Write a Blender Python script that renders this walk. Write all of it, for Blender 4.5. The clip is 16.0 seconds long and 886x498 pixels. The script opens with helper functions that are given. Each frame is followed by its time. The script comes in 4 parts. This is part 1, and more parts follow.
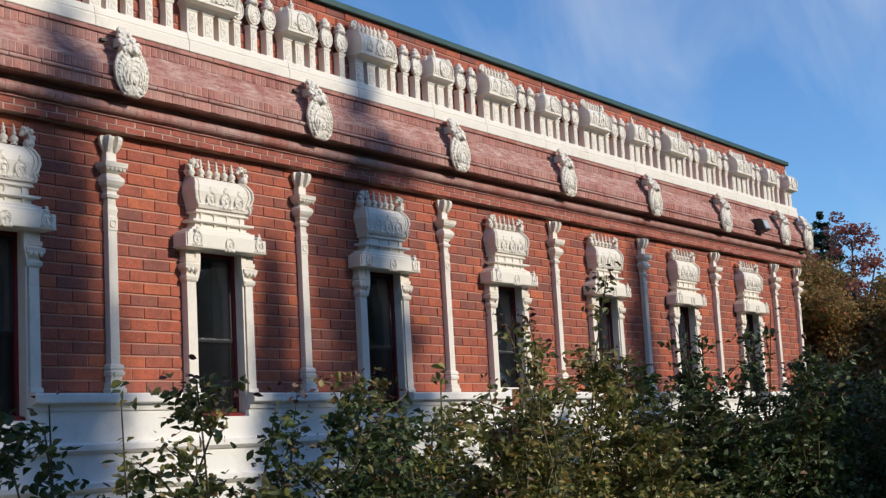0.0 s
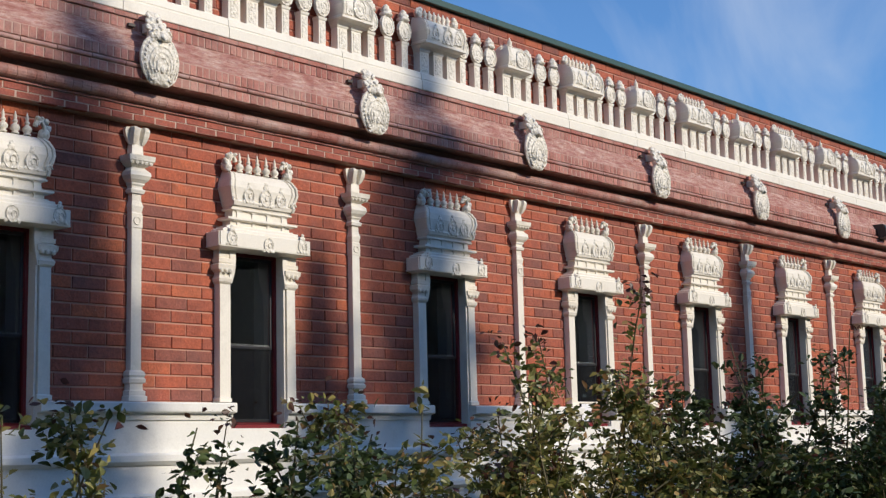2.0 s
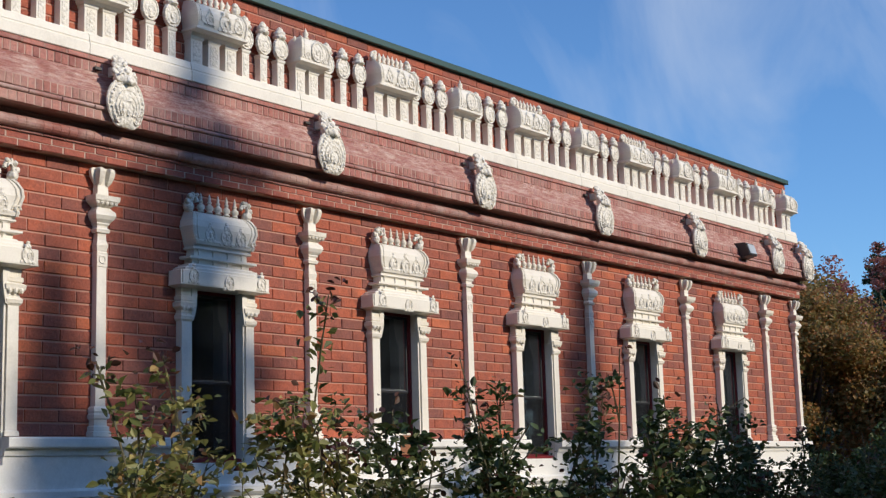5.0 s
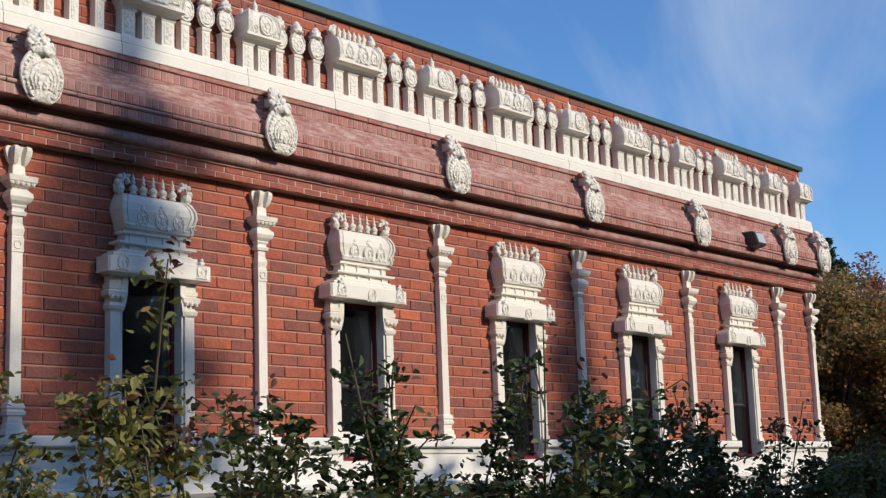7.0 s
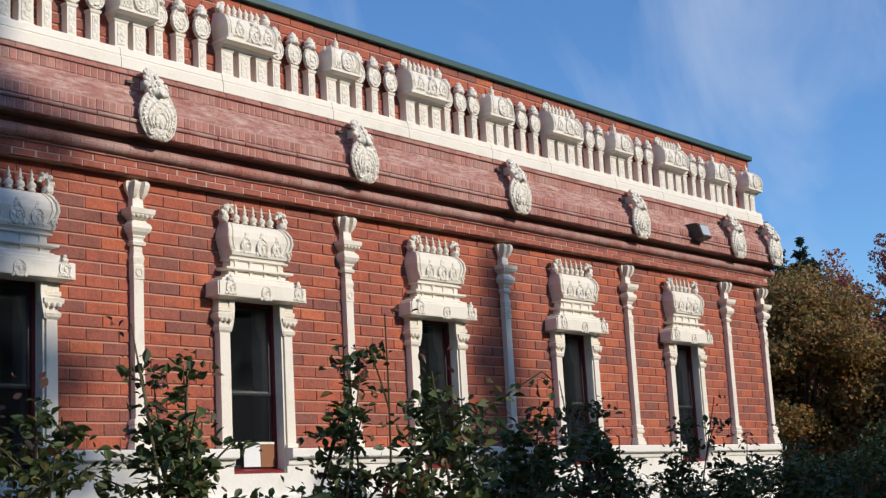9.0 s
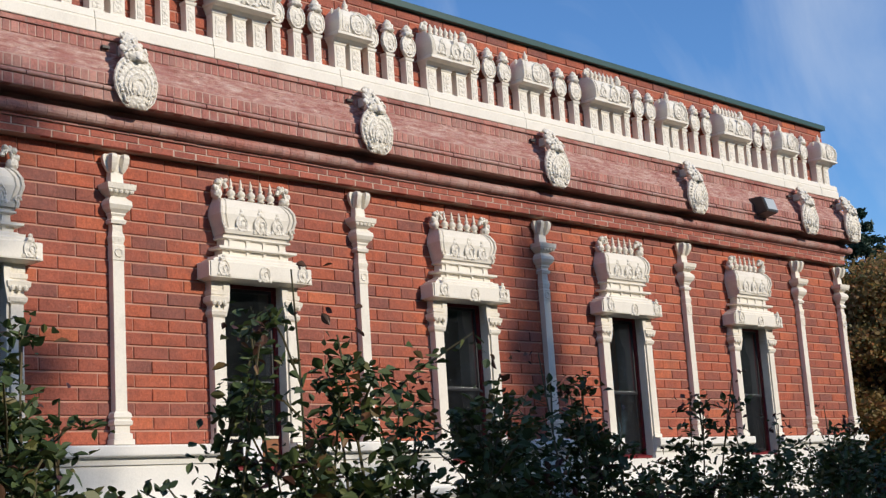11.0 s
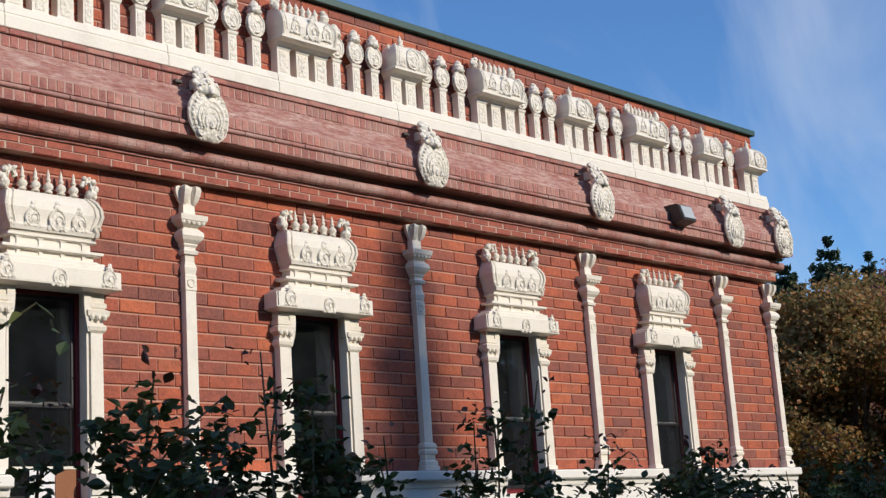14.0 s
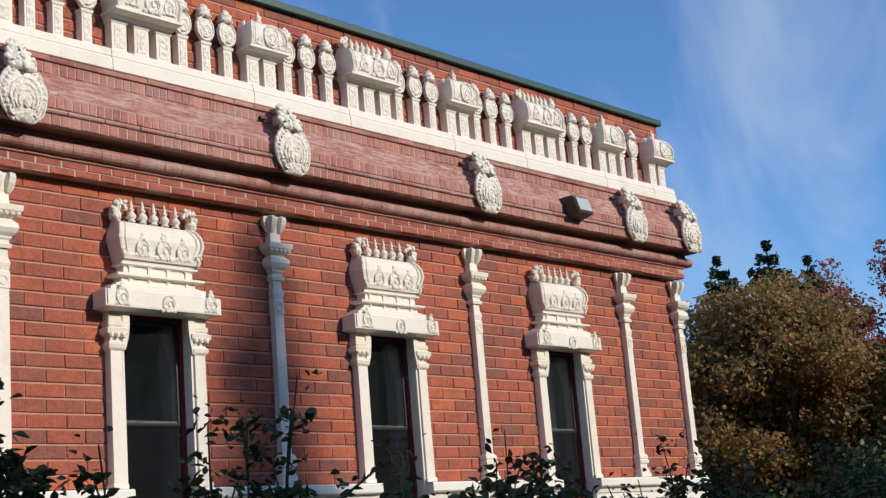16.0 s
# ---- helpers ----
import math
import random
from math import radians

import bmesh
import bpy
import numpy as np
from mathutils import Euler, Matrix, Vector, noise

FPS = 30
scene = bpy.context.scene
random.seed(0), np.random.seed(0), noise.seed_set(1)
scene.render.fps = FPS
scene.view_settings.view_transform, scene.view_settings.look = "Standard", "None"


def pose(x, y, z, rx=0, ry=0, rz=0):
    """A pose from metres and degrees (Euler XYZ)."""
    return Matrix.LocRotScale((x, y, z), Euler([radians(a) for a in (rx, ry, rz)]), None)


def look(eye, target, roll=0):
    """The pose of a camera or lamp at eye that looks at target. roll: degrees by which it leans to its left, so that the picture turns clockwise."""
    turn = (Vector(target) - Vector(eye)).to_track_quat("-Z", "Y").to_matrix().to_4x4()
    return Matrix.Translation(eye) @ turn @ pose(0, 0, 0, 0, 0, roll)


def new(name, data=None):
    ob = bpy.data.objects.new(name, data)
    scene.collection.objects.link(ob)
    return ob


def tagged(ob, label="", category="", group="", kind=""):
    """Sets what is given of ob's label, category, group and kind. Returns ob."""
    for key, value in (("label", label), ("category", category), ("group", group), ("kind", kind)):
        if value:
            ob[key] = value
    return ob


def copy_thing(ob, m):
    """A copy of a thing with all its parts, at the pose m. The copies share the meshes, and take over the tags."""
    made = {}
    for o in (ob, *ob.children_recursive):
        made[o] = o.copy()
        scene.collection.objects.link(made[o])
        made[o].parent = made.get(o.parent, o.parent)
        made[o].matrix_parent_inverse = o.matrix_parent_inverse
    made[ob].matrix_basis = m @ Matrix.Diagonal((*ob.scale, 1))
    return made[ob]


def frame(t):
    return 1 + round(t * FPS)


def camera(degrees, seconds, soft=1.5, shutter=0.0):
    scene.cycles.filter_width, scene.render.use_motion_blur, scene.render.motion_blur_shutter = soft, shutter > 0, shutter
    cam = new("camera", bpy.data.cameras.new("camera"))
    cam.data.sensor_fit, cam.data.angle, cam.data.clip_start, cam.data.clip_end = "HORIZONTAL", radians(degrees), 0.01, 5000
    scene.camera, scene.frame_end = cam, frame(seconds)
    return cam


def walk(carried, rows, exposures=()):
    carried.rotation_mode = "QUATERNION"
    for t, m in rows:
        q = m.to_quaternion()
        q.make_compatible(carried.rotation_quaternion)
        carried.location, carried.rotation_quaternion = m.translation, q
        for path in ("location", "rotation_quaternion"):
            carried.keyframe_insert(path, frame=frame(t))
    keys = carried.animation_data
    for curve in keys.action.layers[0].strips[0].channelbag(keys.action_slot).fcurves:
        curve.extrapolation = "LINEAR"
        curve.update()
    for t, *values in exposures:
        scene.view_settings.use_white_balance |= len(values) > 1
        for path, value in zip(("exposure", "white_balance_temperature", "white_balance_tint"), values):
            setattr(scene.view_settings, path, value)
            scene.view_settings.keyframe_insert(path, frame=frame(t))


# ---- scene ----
cam = camera(35.4, 16.0, soft=1.35)
PATH = [
    (0, (-4.653, -8.739, 1.487), (-3.026, -7.61, 1.766), -3.2),
    (0.5, (-4.333, -8.774, 1.51), (-2.761, -7.566, 1.774), -2.1),
    (1, (-4.011, -8.68, 1.457), (-2.486, -7.413, 1.724), -2.0),
    (1.5, (-3.684, -8.75, 1.579), (-2.181, -7.46, 1.856), -1.7),
    (2, (-3.392, -8.812, 1.629), (-1.897, -7.516, 1.915), -1.4),
    (2.5, (-3.053, -8.865, 1.656), (-1.535, -7.607, 1.992), -1.7),
    (3, (-2.746, -8.888, 1.672), (-1.212, -7.653, 2.017), -1.8),
    (3.5, (-2.442, -8.883, 1.66), (-0.895, -7.662, 1.998), -1.8),
    (4, (-2.084, -8.891, 1.65), (-0.52, -7.691, 1.99), -1.8),
    (4.5, (-1.735, -8.888, 1.679), (-0.173, -7.684, 2.004), -1.6),
    (7, (-0.183, -8.929, 1.561), (1.323, -7.659, 1.902), -2.0),
    (7.5, (0.12, -8.912, 1.552), (1.652, -7.673, 1.9), -2.6),
    (8, (0.436, -8.908, 1.542), (1.963, -7.661, 1.884), -2.6),
    (8.5, (0.755, -8.899, 1.558), (2.287, -7.665, 1.92), -3.0),
    (9, (1.056, -8.832, 1.543), (2.574, -7.58, 1.898), -3.1),
    (11.5, (2.67, -8.582, 1.419), (4.07, -7.206, 1.797), -4.0),
    (12, (2.973, -8.495, 1.391), (4.37, -7.12, 1.788), -4.4),
    (12.5, (3.335, -8.483, 1.429), (4.746, -7.131, 1.855), -3.8),
    (13, (3.641, -8.392, 1.423), (5.065, -7.05, 1.838), -3.4),
    (13.5, (3.934, -8.359, 1.413), (5.375, -7.035, 1.828), -4.2),
    (14, (4.226, -8.346, 1.411), (5.65, -7.006, 1.831), -3.8),
    (14.5, (4.492, -8.343, 1.469), (5.945, -7.035, 1.888), -3.5),
    (15, (4.832, -8.366, 1.472), (6.311, -7.085, 1.888), -4.0),
    (15.5, (5.145, -8.254, 1.421), (6.61, -6.955, 1.831), -4.2),
    (16, (5.474, -8.194, 1.408), (6.939, -6.903, 1.842), -4.8),
]
walk(cam, [(t, look(eye, target, roll)) for t, eye, target, roll in PATH])

# ---- light ----
SUN_AZ = radians(17.0)    # from the facade's normal towards +x
SUN_EL = radians(25.5)
SUN_DIR = Vector((math.sin(SUN_AZ) * math.cos(SUN_EL), -math.cos(SUN_AZ) * math.cos(SUN_EL), math.sin(SUN_EL)))
sun = new("sun", bpy.data.lights.new("sun", "SUN"))
sun.data.energy, sun.data.angle, sun.data.color = 3.85, radians(0.55), (1.0, 0.90, 0.755)
sun.matrix_world = look(SUN_DIR * 60, (0, 0, 0))
scene.view_settings.exposure = 0.0

world = bpy.data.worlds.new("sky")
scene.world = world
world.use_nodes = True
wn, wl = world.node_tree.nodes, world.node_tree.links
wn.clear()
w_out = wn.new("ShaderNodeOutputWorld")
w_bg = wn.new("ShaderNodeBackground")
w_sky = wn.new("ShaderNodeTexSky")
w_sky.sky_type, w_sky.sun_disc = "NISHITA", False
w_sky.sun_elevation = SUN_EL
w_sky.sun_rotation = math.atan2(SUN_DIR.x, SUN_DIR.y)
w_sky.air_density, w_sky.dust_density, w_sky.ozone_density = 1.0, 0.0, 6.0
w_bg.inputs["Strength"].default_value = 0.15
# wisps of high cloud, stretched along the sky
w_tc = wn.new("ShaderNodeTexCoord")
w_map = wn.new("ShaderNodeMapping")
w_map.inputs["Rotation"].default_value = (0.5, -0.7, 0.9)
w_map.inputs["Scale"].default_value = (2.2, 7.0, 3.0)
w_n = wn.new("ShaderNodeTexNoise")
w_n.inputs["Scale"].default_value, w_n.inputs["Detail"].default_value = 1.3, 7.0
w_n.inputs["Roughness"].default_value, w_n.inputs["Distortion"].default_value = 0.55, 0.6
w_r = wn.new("ShaderNodeValToRGB")
w_r.color_ramp.elements[0].position, w_r.color_ramp.elements[0].color = 0.43, (0, 0, 0, 1)
w_r.color_ramp.elements[1].position, w_r.color_ramp.elements[1].color = 0.78, (0.55, 0.55, 0.55, 1)
w_mix = wn.new("ShaderNodeMix")
w_mix.data_type = "RGBA"
w_mix.inputs["B"].default_value = (4.0, 4.6, 5.6, 1)
wl.new(w_tc.outputs["Generated"], w_map.inputs["Vector"])
wl.new(w_map.outputs["Vector"], w_n.inputs["Vector"])
wl.new(w_n.outputs["Fac"], w_r.inputs["Fac"])
wl.new(w_r.outputs["Color"], w_mix.inputs["Factor"])
w_tint = wn.new("ShaderNodeMix")
w_tint.data_type, w_tint.blend_type = "RGBA", "MULTIPLY"
w_tint.inputs["Factor"].default_value = 1.0
w_tint.inputs["B"].default_value = (0.82, 0.97, 1.09, 1)
wl.new(w_sky.outputs["Color"], w_tint.inputs["A"])
wl.new(w_tint.outputs["Result"], w_mix.inputs["A"])
wl.new(w_mix.outputs["Result"], w_bg.inputs["Color"])
wl.new(w_bg.outputs["Background"], w_out.inputs["Surface"])


# ---- materials ----
def base_mat(name, rough=0.7, metal=0.0):
    m = bpy.data.materials.new(name)
    m.use_nodes = True
    n, l = m.node_tree.nodes, m.node_tree.links
    b = n["Principled BSDF"]
    b.inputs["Roughness"].default_value, b.inputs["Metallic"].default_value = rough, metal
    return m, n, l, b


def noise_fac(n, l, scale, detail=5.0, rough=0.6, coords=None):
    t = n.new("ShaderNodeTexNoise")
    t.inputs["Scale"].default_value, t.inputs["Detail"].default_value = scale, detail
    t.inputs["Roughness"].default_value = rough
    if coords:
        l.new(coords, t.inputs["Vector"])
    return t.outputs["Fac"]


def ramp(n, l, fac, stops):
    r = n.new("ShaderNodeValToRGB")
    e = r.color_ramp.elements
    while len(e) < len(stops):
        e.new(0.5)
    for el, (p, c) in zip(e, stops):
        el.position, el.color = p, (*c, 1)
    l.new(fac, r.inputs["Fac"])
    return r.outputs["Color"]


def blend(n, l, fac, a, b, mode="MIX"):
    m = n.new("ShaderNodeMix")
    m.data_type, m.blend_type = "RGBA", mode
    for sock, v in (("Factor", fac), ("A", a), ("B", b)):
        if isinstance(v, (int, float)):
            m.inputs[sock].default_value = v
        elif isinstance(v, tuple):
            m.inputs[sock].default_value = (*v, 1)
        else:
            l.new(v, m.inputs[sock])
    return m.outputs["Result"]


def bump(n, l, b, fac, strength, dist):
    k = n.new("ShaderNodeBump")
    k.inputs["Strength"].default_value, k.inputs["Distance"].default_value = strength, dist
    l.new(fac, k.inputs["Height"])
    l.new(k.outputs["Normal"], b.inputs["Normal"])


def world_pos(n):
    return n.new("ShaderNodeNewGeometry").outputs["Position"]


def piece_random(n, l):
    """A random number for each piece, whether it is an object or an island of a mesh."""
    o, g = n.new("ShaderNodeObjectInfo"), n.new("ShaderNodeNewGeometry")
    a, f = n.new("ShaderNodeMath"), n.new("ShaderNodeMath")
    a.operation, f.operation = "ADD", "FRACT"
    l.new(o.outputs["Random"], a.inputs[0])
    l.new(g.outputs["Random Per Island"], a.inputs[1])
    l.new(a.outputs[0], f.inputs[0])
    return f.outputs[0]


def brick_mat(name, stops, stain, stain_from, stain_to, rough=0.78):
    m, n, l, b = base_mat(name, rough)
    p = world_pos(n)
    col = ramp(n, l, piece_random(n, l), stops)
    fine = noise_fac(n, l, 55.0, 6.0, 0.7, p)
    col = blend(n, l, 0.8, col, ramp(n, l, fine, [(0.3, (0.55, 0.52, 0.52)), (0.7, (1.3, 1.22, 1.15))]), "MULTIPLY")
    patch = noise_fac(n, l, 9.0, 4.0, 0.6, p)
    col = blend(n, l, 0.6, col, ramp(n, l, patch, [(0.32, (0.66, 0.68, 0.72)), (0.5, (1.0, 1.0, 1.0)), (0.7, (1.22, 1.14, 1.05))]), "MULTIPLY")
    # pale flecks of lime and scuffed edges
    fleck = noise_fac(n, l, 24.0, 2.0, 0.5, p)
    col = blend(n, l, ramp(n, l, fleck, [(0.72, (0, 0, 0)), (0.80, (0.45, 0.45, 0.45))]), col, (0.52, 0.34, 0.27))
    broad = noise_fac(n, l, 2.6, 5.0, 0.65, p)
    col = blend(n, l, ramp(n, l, broad, [(stain_from, (0, 0, 0)), (stain_to, (0.6, 0.6, 0.6))]), col, stain)
    l.new(col, b.inputs["Base Color"])
    mid = noise_fac(n, l, 16.0, 3.0, 0.5, p)
    s = n.new("ShaderNodeMath")
    s.operation = "MULTIPLY_ADD"
    l.new(mid, s.inputs[0])
    s.inputs[1].default_value = 1.6
    l.new(fine, s.inputs[2])
    bump(n, l, b, s.outputs[0], 0.65, 0.009)
    return m


def paint_mat(name, colour, second_tone, rough=0.55, grain=70.0, dirt_from=0.52, bump_d=0.003):
    m, n, l, b = base_mat(name, rough)
    p = world_pos(n)
    broad = noise_fac(n, l, 3.2, 7.0, 0.72, p)
    col = blend(n, l, ramp(n, l, broad, [(dirt_from, (0, 0, 0)), (0.85, (0.7, 0.7, 0.7))]), colour, second_tone)
    fine = noise_fac(n, l, grain, 4.0, 0.6, p)
    col = blend(n, l, 0.25, col, ramp(n, l, fine, [(0.3, (0.75, 0.75, 0.75)), (0.7, (1.1, 1.1, 1.1))]), "MULTIPLY")
    l.new(col, b.inputs["Base Color"])
    bump(n, l, b, fine, 0.4, bump_d)
    return m


def leaf_mat(name, stops, rough=0.5, through_light=0.25):
    m, n, l, b = base_mat(name, rough)
    col = ramp(n, l, piece_random(n, l), stops)
    l.new(col, b.inputs["Base Color"])
    tr, mx = n.new("ShaderNodeBsdfTranslucent"), n.new("ShaderNodeMixShader")
    l.new(col, tr.inputs["Color"])
    mx.inputs["Fac"].default_value = through_light
    l.new(b.outputs["BSDF"], mx.inputs[1])
    l.new(tr.outputs["BSDF"], mx.inputs[2])
    l.new(mx.outputs["Shader"], n["Material Output"].inputs["Surface"])
    return m


WHITE = paint_mat("cream_white_paint", (0.80, 0.75, 0.655), (0.52, 0.47, 0.39), 0.6)
WHITE_CAST = paint_mat("cast_stone_paint", (0.80, 0.74, 0.63), (0.45, 0.41, 0.35), 0.65, 55.0, 0.5, 0.02)
def carved_mat(name, colour, second_tone):
    """Painted cast ornament: close carving as bump, its hollows coloured darker."""
    m, n, l, b = base_mat(name, 0.65)
    p = world_pos(n)
    v = n.new("ShaderNodeTexVoronoi")
    v.feature = "SMOOTH_F1"
    v.inputs["Scale"].default_value = 38.0
    l.new(p, v.inputs["Vector"])
    fine = noise_fac(n, l, 75.0, 4.0, 0.6, p)
    s = n.new("ShaderNodeMath")
    s.operation = "MULTIPLY_ADD"
    l.new(fine, s.inputs[0])
    s.inputs[1].default_value = 0.5
    l.new(v.outputs["Distance"], s.inputs[2])
    l.new(blend(n, l, ramp(n, l, s.outputs[0], [(0.62, (0, 0, 0)), (0.95, (0.75, 0.75, 0.75))]), colour, second_tone), b.inputs["Base Color"])
    inv = n.new("ShaderNodeMath")
    inv.operation = "SUBTRACT"
    inv.inputs[0].default_value = 1.0
    l.new(s.outputs[0], inv.inputs[1])
    bump(n, l, b, inv.outputs[0], 0.7, 0.018)
    return m


CARVED = carved_mat("carved_ornament_paint", (0.82, 0.77, 0.675), (0.56, 0.51, 0.43))
WHITE_PLAIN = paint_mat("white_plinth_paint", (0.80, 0.78, 0.73), (0.50, 0.48, 0.43), 0.6)
BRICK = brick_mat("red_brick", [(0.0, (0.24, 0.084, 0.064)), (0.22, (0.31, 0.090, 0.058)), (0.6, (0.385, 0.099, 0.054)), (0.88, (0.43, 0.110, 0.054)), (1.0, (0.50, 0.140, 0.063))],
                  (0.21, 0.088, 0.070), 0.48, 0.80)
BRICK_BAND = brick_mat("band_brick", [(0.0, (0.28, 0.08, 0.06)), (0.5, (0.35, 0.098, 0.068)), (1.0, (0.41, 0.12, 0.08))],
                       (0.30, 0.19, 0.15), 0.62, 0.9)
BRICK_DARK = brick_mat("weathered_maroon_brick", [(0.0, (0.31, 0.115, 0.097)), (0.5, (0.40, 0.155, 0.128)), (1.0, (0.49, 0.21, 0.175))],
                       (0.52, 0.36, 0.30), 0.40, 0.76)
# Pale stain is weathering plus highlights of the rounded bricks, put into colour.
BULLNOSE = brick_mat("weathered_highlit_bullnose_brick", [(0.0, (0.29, 0.105, 0.085)), (1.0, (0.41, 0.165, 0.135))], (0.52, 0.40, 0.35), 0.36, 0.66, 0.55)
WASH, _n, _l, _b = base_mat("rough_cement_wash", 0.92)
_p = world_pos(_n)
_mp = _n.new("ShaderNodeMapping")
_mp.inputs["Scale"].default_value = (0.35, 1.0, 2.2)
_l.new(_p, _mp.inputs["Vector"])
_s1 = noise_fac(_n, _l, 15.0, 8.0, 0.75, _mp.outputs["Vector"])
_s2 = noise_fac(_n, _l, 4.0, 5.0, 0.6, _p)
_c = ramp(_n, _l, _s1, [(0.30, (0.24, 0.09, 0.074)), (0.45, (0.40, 0.19, 0.155)), (0.57, (0.53, 0.35, 0.295)), (0.72, (0.66, 0.52, 0.46))])
_l.new(blend(_n, _l, ramp(_n, _l, _s2, [(0.30, (0.25, 0.25, 0.25)), (0.55, (1.0, 1.0, 1.0))]), (0.34, 0.125, 0.105), _c), _b.inputs["Base Color"])
bump(_n, _l, _b, _s1, 0.9, 0.02)
MORTAR = paint_mat("red_mortar", (0.50, 0.27, 0.20), (0.30, 0.13, 0.10), 0.9)
MORTAR_PALE = paint_mat("pale_mortar", (0.50, 0.36, 0.29), (0.34, 0.21, 0.165), 0.9)
MORTAR_FRIEZE = paint_mat("weathered_frieze_mortar", (0.52, 0.36, 0.30), (0.27, 0.14, 0.115), 0.9, 30.0, 0.40)
MORTAR_DARK = paint_mat("maroon_mortar", (0.34, 0.20, 0.17), (0.22, 0.11, 0.09), 0.9)
RED_PAINT = paint_mat("dark_red_frame_paint", (0.17, 0.012, 0.016), (0.10, 0.01, 0.012), 0.4)
SASH = paint_mat("charcoal_sash", (0.03, 0.03, 0.035), (0.05, 0.05, 0.055), 0.45)
GREEN = paint_mat("green_coping_metal", (0.030, 0.075, 0.058), (0.05, 0.09, 0.07), 0.45)
LAMP_METAL = paint_mat("dark_lamp_housing", (0.035, 0.032, 0.03), (0.07, 0.06, 0.05), 0.5)
# Room surfaces: the dark colour stands in for the unlit interior.
INTERIOR = paint_mat("darkened_interior_plaster", (0.085, 0.087, 0.095), (0.06, 0.06, 0.065), 0.9)
PAPER = paint_mat("white_card", (0.78, 0.79, 0.80), (0.65, 0.65, 0.66), 0.8)
CARDBOARD = paint_mat("orange_brown_board", (0.27, 0.115, 0.055), (0.20, 0.08, 0.04), 0.85)
CURTAIN = paint_mat("grey_blind_cloth", (0.10, 0.105, 0.11), (0.06, 0.06, 0.065), 0.9)
BARK = paint_mat("bark", (0.10, 0.075, 0.055), (0.05, 0.04, 0.03), 0.95)
CANE = paint_mat("rose_cane", (0.10, 0.085, 0.04), (0.09, 0.045, 0.03), 0.7)
ROOF = paint_mat("grey_roof", (0.18, 0.18, 0.18), (0.11, 0.11, 0.11), 0.9)
# Leaf colour carries light: darker for shaded bushes, brighter and yellowing for sunlit ones.
ROSE_LEAF_SHADED = leaf_mat("shaded_rose_leaf", [(0.0, (0.028, 0.050, 0.018)), (0.5, (0.055, 0.088, 0.026)), (0.85, (0.09, 0.125, 0.035)), (0.96, (0.15, 0.14, 0.045)), (1.0, (0.20, 0.09, 0.04))], 0.55, 0.2)
ROSE_LEAF_SUNNY_OLIVE = leaf_mat("sunlit_yellowing_rose_leaf", [(0.0, (0.06, 0.08, 0.024)), (0.4, (0.15, 0.17, 0.045)), (0.7, (0.27, 0.255, 0.08)), (0.9, (0.40, 0.33, 0.12)), (1.0, (0.36, 0.18, 0.07))], 0.45, 0.3)
ROSE_LEAF_RED = leaf_mat("young_rose_leaf", [(0.0, (0.07, 0.02, 0.02)), (1.0, (0.10, 0.05, 0.025))], 0.45)
MAPLE_LEAF = leaf_mat("turning_maple_leaf", [(0.0, (0.15, 0.155, 0.05)), (0.4, (0.29, 0.205, 0.07)), (0.75, (0.40, 0.235, 0.08)), (1.0, (0.42, 0.18, 0.075))], 0.6, 0.45)
RED_LEAF = leaf_mat("red_autumn_leaf", [(0.0, (0.26, 0.11, 0.09)), (0.6, (0.38, 0.13, 0.10)), (1.0, (0.45, 0.22, 0.17))], 0.6)
GREEN_LEAF = leaf_mat("green_leaf", [(0.0, (0.03, 0.06, 0.02)), (0.7, (0.055, 0.10, 0.03)), (1.0, (0.12, 0.14, 0.04))], 0.55)
NEEDLE = leaf_mat("dark_needle", [(0.0, (0.022, 0.05, 0.03)), (1.0, (0.05, 0.09, 0.05))], 0.6, 0.1)

GLASS, _n, _l, _b = base_mat("window_glass", 0.02)
_b.inputs["Base Color"].default_value = (0.9, 0.95, 0.95, 1)
_b.inputs["Transmission Weight"].default_value, _b.inputs["IOR"].default_value = 1.0, 1.5
_d, _m = _n.new("ShaderNodeBsdfDiffuse"), _n.new("ShaderNodeMixShader")
_d.inputs["Color"].default_value = (0.30, 0.34, 0.38, 1)
_l.new(ramp(_n, _l, noise_fac(_n, _l, 5.0, 6.0, 0.65, world_pos(_n)), [(0.35, (0.006, 0.006, 0.006)), (0.75, (0.022, 0.022, 0.022))]), _m.inputs["Fac"])
_l.new(_b.outputs["BSDF"], _m.inputs[1])
_l.new(_d.outputs["BSDF"], _m.inputs[2])
_l.new(_m.outputs["Shader"], _n["Material Output"].inputs["Surface"])
LAMP_GLASS, _n, _l, _b = base_mat("lamp_glass", 0.12)
_b.inputs["Base Color"].default_value = (0.45, 0.48, 0.48, 1)
# Part-clear grey sheet; its colour stands in for a hazy reflection.
HAZE_SHEET, _n, _l, _b = base_mat("haze_sheet", 0.8)
_b.inputs["Base Color"].default_value = (0.016, 0.017, 0.02, 1)
_b.inputs["Specular IOR Level"].default_value = 0.05
_t, _m = _n.new("ShaderNodeBsdfTransparent"), _n.new("ShaderNodeMixShader")
_m.inputs["Fac"].default_value = 0.22
_l.new(_t.outputs["BSDF"], _m.inputs[1])
_l.new(_b.outputs["BSDF"], _m.inputs[2])
_l.new(_m.outputs["Shader"], _n["Material Output"].inputs["Surface"])

